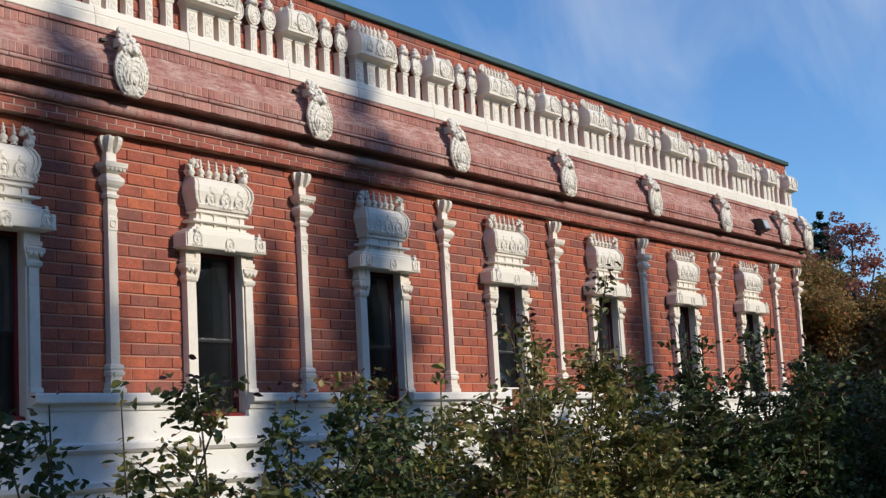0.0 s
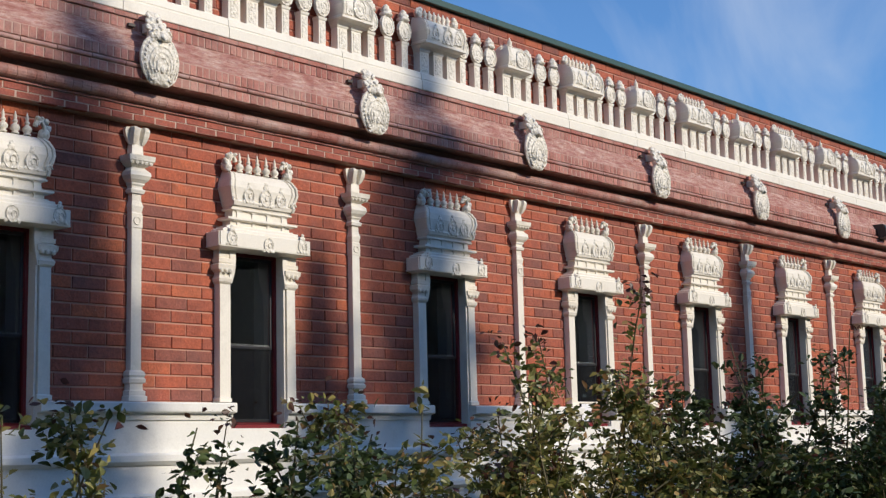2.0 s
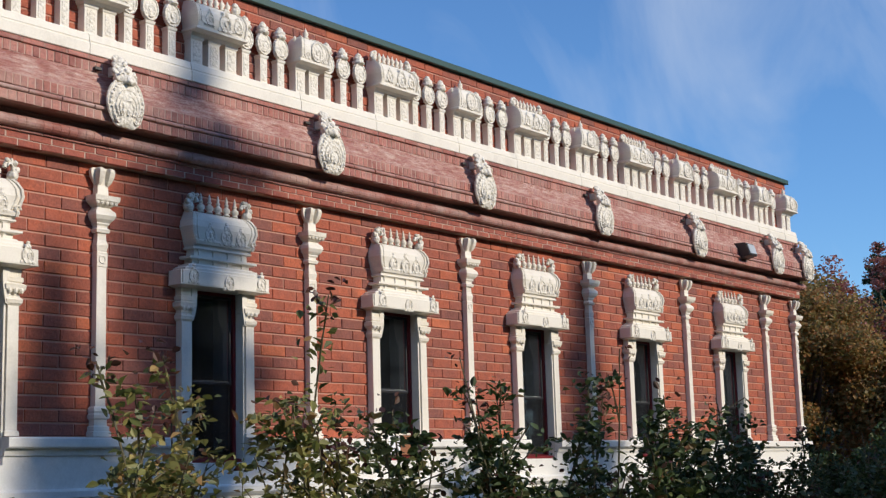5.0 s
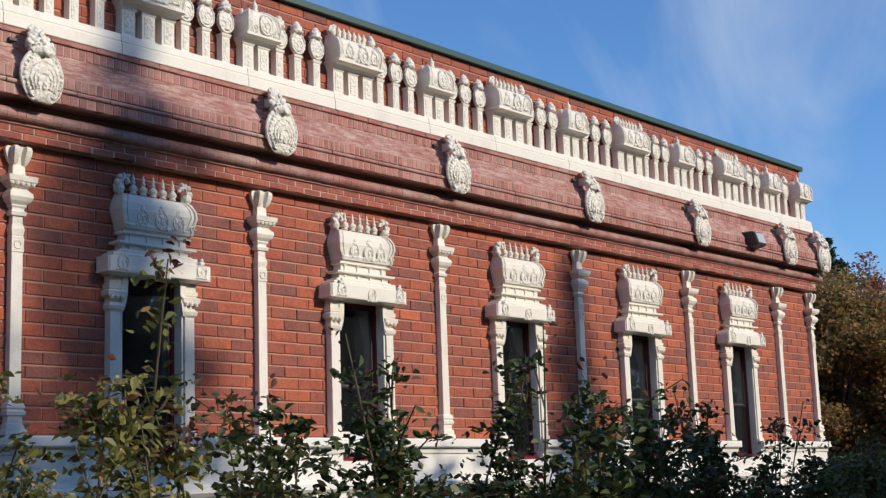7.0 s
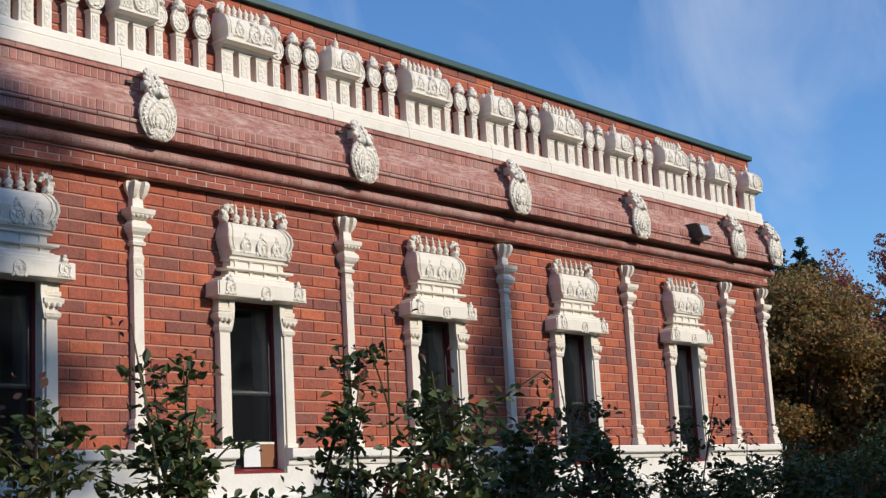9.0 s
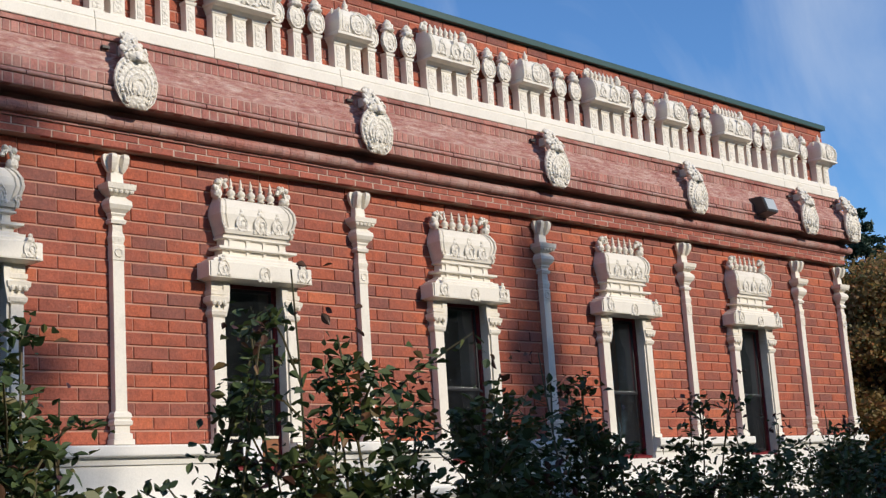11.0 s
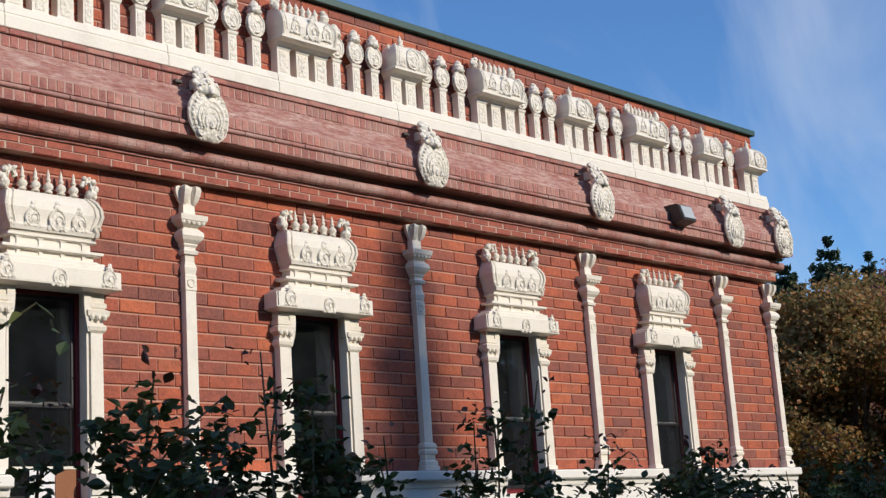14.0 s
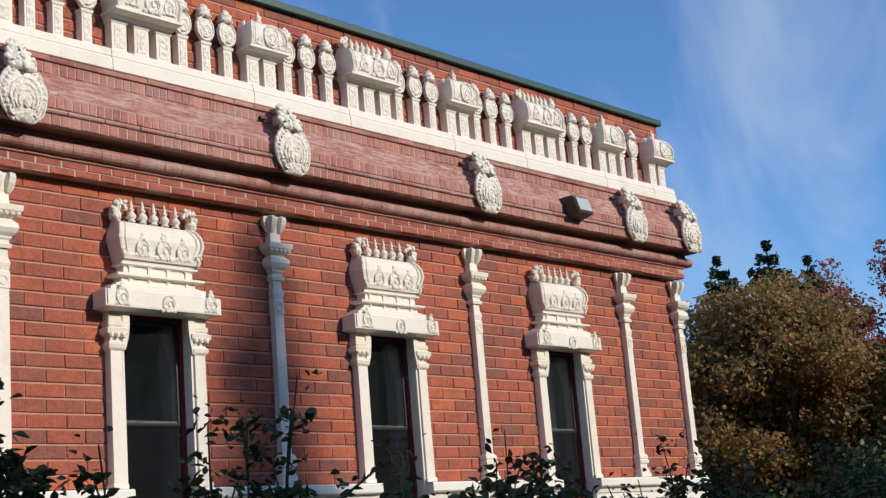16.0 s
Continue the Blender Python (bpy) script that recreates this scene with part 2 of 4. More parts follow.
GRASS, _n, _l, _b = base_mat("lawn", 0.9)
_p = world_pos(_n)
_c = ramp(_n, _l, noise_fac(_n, _l, 0.6, 8.0, 0.7, _p), [(0.3, (0.09, 0.10, 0.035)), (0.55, (0.15, 0.14, 0.06)), (0.75, (0.24, 0.19, 0.10))])
_f = noise_fac(_n, _l, 60.0, 5.0, 0.7, _p)
_l.new(blend(_n, _l, 0.6, _c, ramp(_n, _l, _f, [(0.3, (0.4, 0.4, 0.4)), (0.7, (1.3, 1.3, 1.3))]), "MULTIPLY"), _b.inputs["Base Color"])
bump(_n, _l, _b, _f, 0.8, 0.03)


# ---- mesh helpers ----
def thing(name, label, category, group="", kind="", m=None):
    e = new(name)
    e.empty_display_size = 0.1
    if m is not None:
        e.matrix_world = m
    return tagged(e, label, category, group, kind)


def part(name, bm, material, parent=None, label="", smooth=False):
    me = bpy.data.meshes.new(name)
    bm.normal_update()
    bm.to_mesh(me)
    bm.free()
    return mesh_part(name, me, material, parent, label, smooth)


def mesh_part(name, me, material, parent=None, label="", smooth=False):
    if not me.materials:
        me.materials.append(material)
    if smooth:
        me.shade_smooth()
    ob = new(name, me)
    ob.parent = parent
    return tagged(ob, label) if label else ob


def box(bm, x0, x1, y0, y1, z0, z1, bevel=0.0):
    v = [bm.verts.new(c) for c in ((x0, y0, z0), (x1, y0, z0), (x1, y1, z0), (x0, y1, z0), (x0, y0, z1), (x1, y0, z1), (x1, y1, z1), (x0, y1, z1))]
    f = [bm.faces.new([v[i] for i in q]) for q in ((0, 3, 2, 1), (4, 5, 6, 7), (0, 1, 5, 4), (1, 2, 6, 5), (2, 3, 7, 6), (3, 0, 4, 7))]
    if bevel:
        e = list({e for q in f for e in q.edges})
        bmesh.ops.bevel(bm, geom=e, offset=bevel, segments=2, profile=0.6, affect="EDGES")
    return bm


def boxes(*rows, bevel=0.0):
    bm = bmesh.new()
    for r in rows:
        box(bm, *r, bevel=bevel)
    return bm


def stack(rows, cx=0.0, back=0.0, bm=None):
    """A moulded square block against a wall: rows of (height, half width, depth) from the bottom up, joined by sloping faces."""
    bm = bm or bmesh.new()
    rings = []
    for z, h, d in rows:
        rings.append([bm.verts.new(c) for c in ((cx - h, back, z), (cx - h, back - d, z), (cx + h, back - d, z), (cx + h, back, z))])
    for a, b in zip(rings, rings[1:]):
        for i in range(4):
            j = (i + 1) % 4
            bm.faces.new((a[i], a[j], b[j], b[i]))
    bm.faces.new(rings[0][::-1])
    bm.faces.new(rings[-1])
    bmesh.ops.recalc_face_normals(bm, faces=bm.faces)
    return bm


def turned(rows, cx=0.0, cy=0.0, seg=10, bm=None):
    """A turned piece: rows of (height, radius)."""
    bm = bm or bmesh.new()
    rings = [[bm.verts.new((cx + max(r, 0.001) * math.cos(2 * math.pi * i / seg), cy + max(r, 0.001) * math.sin(2 * math.pi * i / seg), z)) for i in range(seg)] for z, r in rows]
    for a, b in zip(rings, rings[1:]):
        for i in range(seg):
            bm.faces.new((a[i], a[(i + 1) % seg], b[(i + 1) % seg], b[i]))
    bm.faces.new(rings[0][::-1])
    bm.faces.new(rings[-1])
    return bm


def blob(bm, x, y, z, rx, ry, rz, seg=10, rings=6, tilt=0.0):
    m = Matrix.Translation((x, y, z)) @ Matrix.Rotation(tilt, 4, "Y") @ Matrix.Diagonal((rx, ry, rz, 1))
    bmesh.ops.create_uvsphere(bm, u_segments=seg, v_segments=rings, radius=1, matrix=m)
    return bm


def ring(bm, x, y, z, rx, rz, r, a0=0.0, a1=2 * math.pi, seg=18, side=5, spiral=1.0):
    """A raised rib along an ellipse, or an arc of it, in the plane of the wall; spiral shrinks it along its way."""
    closed = abs(a1 - a0) > 6.28 and spiral == 1.0
    n = seg if closed else seg + 1
    rows = []
    for i in range(n):
        a = a0 + (a1 - a0) * i / seg
        s = 1 + (spiral - 1) * i / seg
        c = Vector((x + s * rx * math.cos(a), y, z + s * rz * math.sin(a)))
        out = Vector((math.cos(a), 0, math.sin(a)))
        rows.append([bm.verts.new(c + r * (math.cos(b) * out + math.sin(b) * Vector((0, -1, 0)))) for b in (2 * math.pi * k / side for k in range(side))])
    for i in range(n if closed else n - 1):
        a, b = rows[i], rows[(i + 1) % n]
        for k in range(side):
            bm.faces.new((a[k], a[(k + 1) % side], b[(k + 1) % side], b[k]))
    return bm


def tube(bm, pts, radii, side=5):
    rows = []
    for i, (p, r) in enumerate(zip(pts, radii)):
        d = (pts[min(i + 1, len(pts) - 1)] - pts[max(i - 1, 0)]).normalized()
        u = d.orthogonal().normalized()
        w = d.cross(u)
        rows.append([bm.verts.new(p + r * (math.cos(2 * math.pi * k / side) * u + math.sin(2 * math.pi * k / side) * w)) for k in range(side)])
    for a, b in zip(rows, rows[1:]):
        for k in range(side):
            bm.faces.new((a[k], a[(k + 1) % side], b[(k + 1) % side], b[k]))
    return bm


def extrude_x(profile, x0, x1, bm=None, ends=True):
    """A moulding along x: profile of (y, z) points, front side from bottom to top."""
    bm = bm or bmesh.new()
    a = [bm.verts.new((x0, y, z)) for y, z in profile]
    b = [bm.verts.new((x1, y, z)) for y, z in profile]
    for i in range(len(profile)):
        j = (i + 1) % len(profile)
        bm.faces.new((a[i], b[i], b[j], a[j]))
    if ends:
        bm.faces.new(a)
        bm.faces.new(b[::-1])
    bmesh.ops.recalc_face_normals(bm, faces=bm.faces)
    return bm


# ---- plan ----
W = -0.05                  # the brick face of the facade
BAY = 2.4
X_WEST, X_EAST = -1.75, 18.56
Z_SILL, Z_BAND = 2.05, 4.21
WINDOWS = [BAY * k - 0.525 for k in range(0, 8)]
PILASTERS = [BAY * k + 0.648 for k in range(-1, 8)] + [18.475]
OPEN_HALF, OPEN_LOW, OPEN_TOP = 0.30, 1.84, 3.30

# ---- ground and building shell ----
def make_ground():
    bm = bmesh.new()
    rings = [0, 6, 12, 20, 30, 45, 70, 120, 300, 1200, 4000]
    seg = 40
    c = bm.verts.new((6, -4, 0))
    last = None
    for r in rings[1:]:
        row = [bm.verts.new((6 + r * math.cos(2 * math.pi * i / seg), -4 + r * math.sin(2 * math.pi * i / seg), 0.0)) for i in range(seg)]
        for i in range(seg):
            j = (i + 1) % seg
            bm.faces.new((c, row[i], row[j]) if last is None else (last[i], row[i], row[j], last[j]))
        last = row
    tagged(part("ground", bm, GRASS), "autumn lawn with worn and dry patches", "lawn", kind="structure")


make_ground()

wall = tagged(part("wall_south", bmesh.new(), MORTAR), "red running-bond brick wall with recessed joints", "wall", kind="structure")


def wall_backing():
    bm = bmesh.new()
    y0, y1 = W + 0.010, W + 0.30
    xs = [X_WEST]
    for c in WINDOWS:
        xs += [c - OPEN_HALF, c + OPEN_HALF]
    xs.append(X_EAST - 0.009)
    for i in range(0, len(xs), 2):
        box(bm, xs[i], xs[i + 1], y0, y1, 0.0, 6.0)
    for c in WINDOWS:
        box(bm, c - OPEN_HALF, c + OPEN_HALF, y0, y1, 0.0, OPEN_LOW)
        box(bm, c - OPEN_HALF, c + OPEN_HALF, y0, y1, OPEN_TOP, 6.0)
    bm.to_mesh(wall.data)
    bm.free()


wall_backing()


def closed_shell():
    """Plain walls, floor and roof that close the building behind the facade."""
    for name, r, mat, lab in (
        ("wall_east", (X_EAST - 0.3, X_EAST - 0.009, W + 0.30, 11.7, 0.0, 6.0), BRICK, "plain red brick end wall"),
        ("wall_west", (X_WEST - 0.3, X_WEST, W + 0.009, 11.7, 0.0, 6.0), BRICK, "plain red brick end wall"),
        ("wall_north", (X_WEST - 0.3, X_EAST - 0.009, 11.7, 12.0, 0.0, 6.0), BRICK, "plain red brick rear wall"),
        ("wall_corridor", (X_WEST, X_EAST - 0.3, 4.0, 4.12, 0.96, 3.9), INTERIOR, "inner wall coloured dark like an unlit room"),
        ("floor", (X_WEST, X_EAST - 0.3, W + 0.30, 11.7, 0.8, 0.95), INTERIOR, "indoor floor coloured dark like an unlit room"),
        ("ceiling", (X_WEST, X_EAST - 0.3, W + 0.30, 11.7, 3.9, 4.0), INTERIOR, "indoor ceiling coloured dark like an unlit room"),
        ("roof", (X_WEST - 0.25, X_EAST - 0.31, W + 0.31, 11.69, 5.55, 5.7), ROOF, "flat grey roof behind the parapet"),
    ):
        tagged(part(name, boxes(r), mat), lab, name.split("_")[0], kind="structure")


closed_shell()


# white plinth under the windows, with its two projecting bands
def plinth():
    root = thing("plinth", "white painted plinth with moulded bands under the windows", "plinth", kind="structure")
    xs = [X_WEST]
    for c in WINDOWS:
        xs += [c - OPEN_HALF, c + OPEN_HALF]
    xs.append(X_EAST + 0.03)
    for i in range(0, len(xs), 2):
        part("plinth_panel", boxes((xs[i], xs[i + 1], W - 0.075, W + 0.004, 0.0, 1.905)), WHITE_PLAIN, root)
    for c in WINDOWS:
        part("plinth_panel", boxes((c - OPEN_HALF, c + OPEN_HALF, W - 0.075, W + 0.004, 0.0, OPEN_LOW)), WHITE_PLAIN, root)
    for z, h, d in ((1.595, 0.065, 0.05), (1.30, 0.055, 0.05), (0.12, 0.1, 0.05)):
        prof = [(W - 0.074, z - 0.03), (W - 0.09, z - 0.03), (W - 0.075 - d, z), (W - 0.075 - d, z + h * 0.7), (W - 0.09, z + h), (W - 0.074, z + h)]
        part("band_moulding", extrude_x(prof, X_WEST, X_EAST + 0.05), WHITE_PLAIN, root)
    for i in range(0, len(xs), 2):
        a, b = xs[i], xs[i + 1]
        prof = [(W, 1.906), (W - 0.09, 1.906), (W - 0.10, 1.955), (W - 0.145, 1.965), (W - 0.15, 1.972), (W - 0.15, 2.03), (W - 0.143, 2.042), (W, 2.048)]
        part("sill_ledge", extrude_x(prof, a, b), WHITE_PLAIN, root)


plinth()


# ---- pilasters ----
def petal(bm, sx, front, out, half):
    """An upright lotus petal that swells and bends outwards, its tip drawn in; front petals face the path, the others the sides."""
    rings = []
    for z, f, w, d in ((1.985, .35, .45, .010), (2.005, .55, .75, .018), (2.045, .85, 1.0, .026), (2.085, 1.0, 1.0, .030), (2.108, 1.0, .8, .024), (2.12, .92, .45, .010)):
        if front:
            cx, cy = sx * out * (.75 + .25 * f), -.052 - .040 * f
            c = [(cx - half * w, cy + .02), (cx - half * w * .7, cy - d), (cx + half * w * .7, cy - d), (cx + half * w, cy + .02)]
        else:
            cx, cy = sx * (.045 + (out - .045) * f), -.040
            c = [(cx - sx * .02, cy + half * w), (cx + sx * d, cy + half * w * .7), (cx + sx * d, cy - half * w * .7), (cx - sx * .02, cy - half * w)]
        rings.append([bm.verts.new((x, y, z)) for x, y in c])
    faces = [bm.faces.new((p[i], p[(i + 1) % 4], q[(i + 1) % 4], q[i])) for p, q in zip(rings, rings[1:]) for i in range(4)]
    faces += [bm.faces.new(rings[0][::-1]), bm.faces.new(rings[-1])]
    bmesh.ops.recalc_face_normals(bm, faces=faces)


def make_pilaster():
    e = thing("pilaster", "slender white painted pilaster with lotus capital on brick wall", "pilaster", "pilasters of the facade")
    part("pedestal", stack([(0, .085, .09), (.035, .085, .09), (.04, .075, .08), (.075, .075, .08), (.085, .06, .066), (.13, .06, .066), (.14, .075, .08),
                            (.165, .078, .084), (.18, .066, .072), (.195, .075, .08), (.22, .07, .075), (.235, .055, .062)]), WHITE, e)
    part("shaft", stack([(.235, .048, .06), (1.33, .046, .058)]), WHITE, e)
    bm = stack([(1.33, .051, .064), (1.44, .051, .064), (1.45, .046, .058), (1.50, .055, .066), (1.545, .042, .055), (1.60, .041, .054)])
    ring(bm, 0, -.063, 1.385, .03, .03, .008, seg=10)
    part("necking", bm, WHITE_CAST, e)
    part("collar", stack([(1.60, .06, .07), (1.625, .066, .076), (1.64, .05, .06), (1.655, .05, .06), (1.67, .062, .072), (1.68, .062, .072)]), WHITE, e)
    part("bell", stack([(1.68, .06, .07), (1.705, .085, .095), (1.735, .098, .11), (1.765, .095, .105), (1.785, .075, .085), (1.80, .062, .075)]), WHITE, e)
    bm = stack([(1.80, .06, .07), (1.825, .095, .105), (1.85, .118, .128), (1.89, .122, .132), (1.893, .10, .115)])
    for i in range(5):
        blob(bm, -.09 + .045 * i, -.112, 1.835, .018, .014, .02, 6, 4)
    part("abacus", bm, WHITE_CAST, e)
    part("upper_neck", stack([(1.893, .055, .065), (1.935, .052, .062), (1.985, .05, .06)]), WHITE, e)
    bm = stack([(1.985, .045, .06), (2.01, .052, .066), (2.06, .058, .072), (2.118, .062, .076)])
    for sx, sy, out, half in ((-1, 1, .050, .034), (1, 1, .050, .034), (-1, 0, .082, .022), (1, 0, .082, .022)):
        petal(bm, sx, sy, out, half)
    part("lotus_capital", bm, WHITE_CAST, e)
    e.matrix_world = pose(PILASTERS[0], W, Z_SILL)
    return e


pil = make_pilaster()
for x in PILASTERS[1:]:
    copy_thing(pil, pose(x, W, Z_SILL))


# ---- windows ----
def relief(bm, x, y, z, s, figure=True):
    """A worn cast relief in low depth: an oval disc with a raised border, a curl within it and a crest above."""
    d = .5 * s
    blob(bm, x, y, z, .052 * s, .018 * d, .062 * s, 12, 6)
    ring(bm, x, y - .010 * d, z, .050 * s, .060 * s, .007 * s, -1.2, 4.3, 14, 5)
    ring(bm, x + .006 * s, y - .018 * d, z - .004 * s, .028 * s, .036 * s, .006 * s, -.4, 4.4, 10, 4, .45)
    if figure:
        blob(bm, x, y - .004 * d, z + .070 * s, .030 * s, .024 * d, .020 * s, 8, 5)
        blob(bm, x, y - .004 * d, z + .094 * s, .018 * s, .020 * d, .018 * s, 7, 4)
    for q in (-1, 1):
        blob(bm, x + q * .048 * s, y, z - .046 * s, .022 * s, .016 * d, .016 * s, 8, 4, q * .5)
    return bm


def make_surround():
    e = thing("window_surround", "cream white cast window surround with lintel and finial-topped crown", "window surround", "window surrounds of the facade")
    for s in (-1, 1):
        cx = s * .365
        col = part("column", stack([(.0, .062, .085), (.03, .062, .085), (.04, .05, .074), (.90, .047, .07), (.955, .047, .07)], cx), WHITE, e)
        part("fluted_edge", boxes((cx - s * .066 - .008, cx - s * .066 + .008, -.058, 0, .0, 1.21)), WHITE, col)
        bm = stack([(.955, .05, .068), (.975, .066, .085), (1.0, .07, .09), (1.025, .052, .07), (1.05, .05, .068), (1.075, .085, .10), (1.11, .088, .105), (1.125, .06, .08),
                    (1.135, .07, .088), (1.165, .07, .088), (1.17, .058, .076), (1.245, .058, .076)], cx)
        for i in range(3):
            blob(bm, cx - .05 + .05 * i, -.095, 1.065, .02, .016, .024, 7, 4)
        part("column_capital", bm, WHITE_CAST, e)
    for s in (-1, 1):
        corbel = bmesh.new()
        edge = [(.258, 1.236), (.258, 1.15), (.262, 1.10), (.272, 1.04), (.286, .985), (.292, .965), (.316, .965), (.316, 1.236)]
        front = [corbel.verts.new((s * x, -.088 if z > 1.0 else -.080, z)) for x, z in edge]
        back = [corbel.verts.new((s * x, -.050, z)) for x, z in edge]
        corbel.faces.new(front)
        for i in range(len(edge)):
            j = (i + 1) % len(edge)
            corbel.faces.new((front[i], back[i], back[j], front[j]))
        bmesh.ops.recalc_face_normals(corbel, faces=corbel.faces)
        part("corbel", corbel, WHITE, e)
    # reveal boards between the columns and the frame
    for s in (-1, 1):
        part("reveal_board", boxes((s * .296 - .004, s * .296 + .004, -.055, .034, -.20, 1.25)), WHITE, e)
    bm = stack([(1.236, .43, .10), (1.25, .505, .175), (1.262, .505, .178), (1.37, .505, .178), (1.376, .49, .165)])
    bmesh.ops.bevel(bm, geom=[q for q in bm.edges if abs(q.verts[0].co.z - q.verts[1].co.z) > .05], offset=.012, segments=2, affect="EDGES")
    lintel = part("lintel", bm, WHITE, e)
    for x, z in ((-.375, 1.325), (.02, 1.30), (.405, 1.325)):
        part("medallion", relief(bmesh.new(), x, -.178, z - .005, 1.0, x != .02), CARVED, lintel)
    part("base_plate", stack([(1.376, .45, .155), (1.398, .45, .155), (1.402, .435, .15), (1.41, .425, .145)]), WHITE, e)
    part("stepped_base", stack([(1.41, .395, .135), (1.43, .395, .135), (1.434, .36, .118), (1.444, .35, .112)]), WHITE, e)
    part("lower_moulding", stack([(1.482, .362, .128), (1.488, .382, .142), (1.506, .382, .142), (1.510, .36, .125)]), WHITE, e)
    lower = part("lower_waist", stack([(1.444, .325, .10), (1.482, .325, .10)]), WHITE, e)
    waist = part("waist", stack([(1.51, .305, .098), (1.568, .30, .098)]), WHITE, e)
    part("upper_moulding", stack([(1.568, .318, .112), (1.574, .335, .125), (1.586, .335, .125), (1.59, .325, .118), (1.61, .33, .125)]), WHITE, e)
    for tier, z0, z1, d in ((lower, 1.444, 1.482, .112), (waist, 1.51, 1.568, .110)):
        for i in range(4):
            part("waist_post", stack([(z0, .022, d), (z0 + .010, .013, d), (z1 - .012, .013, d), (z1, .028, d + .006)], -.25 + .165 * i), WHITE, tier)
    # crown: a chest with a bulging front and scrolled ends
    prof = [(.105, .0), (.14, .0), (.15, .03), (.135, .045), (.14, .09), (.152, .15), (.147, .205), (.12, .25), (.08, .285), (.03, .30), (.0, .30)]
    half = [.325, .335, .342, .345, .36, .378, .37, .35, .335, .325, .325]
    bm = bmesh.new()
    cols = 9
    grid = []
    for (d, z), h in zip(prof, half):
        grid.append([bm.verts.new((h * (2 * i / (cols - 1) - 1), -d, 1.61 + z)) for i in range(cols)])
    for a, b in zip(grid, grid[1:]):
        for i in range(cols - 1):
            bm.faces.new((a[i], a[i + 1], b[i + 1], b[i]))
    for i in (0, cols - 1):
        back = [bm.verts.new((r[i].co.x, 0, r[i].co.z)) for r in grid[:-1]]
        for k in range(len(grid) - 2):
            bm.faces.new((grid[k][i], grid[k + 1][i], back[k + 1], back[k]))
        bm.faces.new((grid[-2][i], grid[-1][i], back[-1]))
    bmesh.ops.recalc_face_normals(bm, faces=bm.faces)
    crown = part("crown", bm, WHITE, e)
    for s in (-1, 1):
        rib = bmesh.new()
        tube(rib, [Vector((s * (h - .012), -d - .004, 1.61 + z)) for (d, z), h in zip(prof[1:-1], half[1:-1])], [.016] * 9, 6)
        tube(rib, [Vector((s * (h - .06), -d - .002, 1.61 + z)) for (d, z), h in zip(prof[3:-2], half[3:-2])], [.008] * 6, 5)
        ring(rib, s * .325, -.155, 1.66, .028, .034, .010, 0, s * 5.5, 12, 5, .3)
        part("scroll_end", rib, WHITE_CAST, crown)
    for x in (-.165, .02, .19):
        part("medallion", relief(bmesh.new(), x, -.146, 1.695, 1.22 if x == .02 else 1.05), CARVED, crown)
    for i in range(5):
        rows = [(1.905, .028), (1.915, .030), (1.922, .018), (1.935, .032), (1.95, .036), (1.967, .030), (1.98, .015), (1.987, .012), (1.993, .021), (2.003, .019), (2.012, .011), (2.03, .013), (2.05, .009), (2.075, .002)]
        part("finial", turned(rows, -.19 + .098 * i, -.055, 10), WHITE_CAST, e, smooth=True)
    for s in (-1, 1):
        bm = bmesh.new()
        ring(bm, s * .292, -.075, 1.965, .046, .082, .020, -.9 if s > 0 else 4.04, 2.9 if s > 0 else .24, 14, 7, .8)
        ring(bm, s * .292, -.095, 1.968, .030, .058, .008, -.6 if s > 0 else 3.74, 2.6 if s > 0 else .54, 12, 5, .8)
        blob(bm, s * .335, -.065, 1.93, .044, .05, .046, 10, 7)
        blob(bm, s * .358, -.075, 1.972, .026, .032, .034, 8, 6, s * .5)
        blob(bm, s * .338, -.085, 2.022, .026, .028, .026, 8, 6, s * .4)
        blob(bm, s * .268, -.09, 2.040, .022, .022, .016, 8, 5, s * .6)
        for q in range(5):
            blob(bm, s * (.372 - .016 * q), -.055 - .008 * q, 1.950 + .024 * q, .013, .014, .014, 6, 4)
        for v in bm.verts:
            v.co += noise.noise_vector(v.co * 60) * .005
        part("scrolled_beast", bm, CARVED, e, smooth=True)
    e.matrix_world = pose(WINDOWS[0], W, Z_SILL)
    return e


sur = make_surround()
for x in WINDOWS[1:]:
    copy_thing(sur, pose(x, W, Z_SILL))


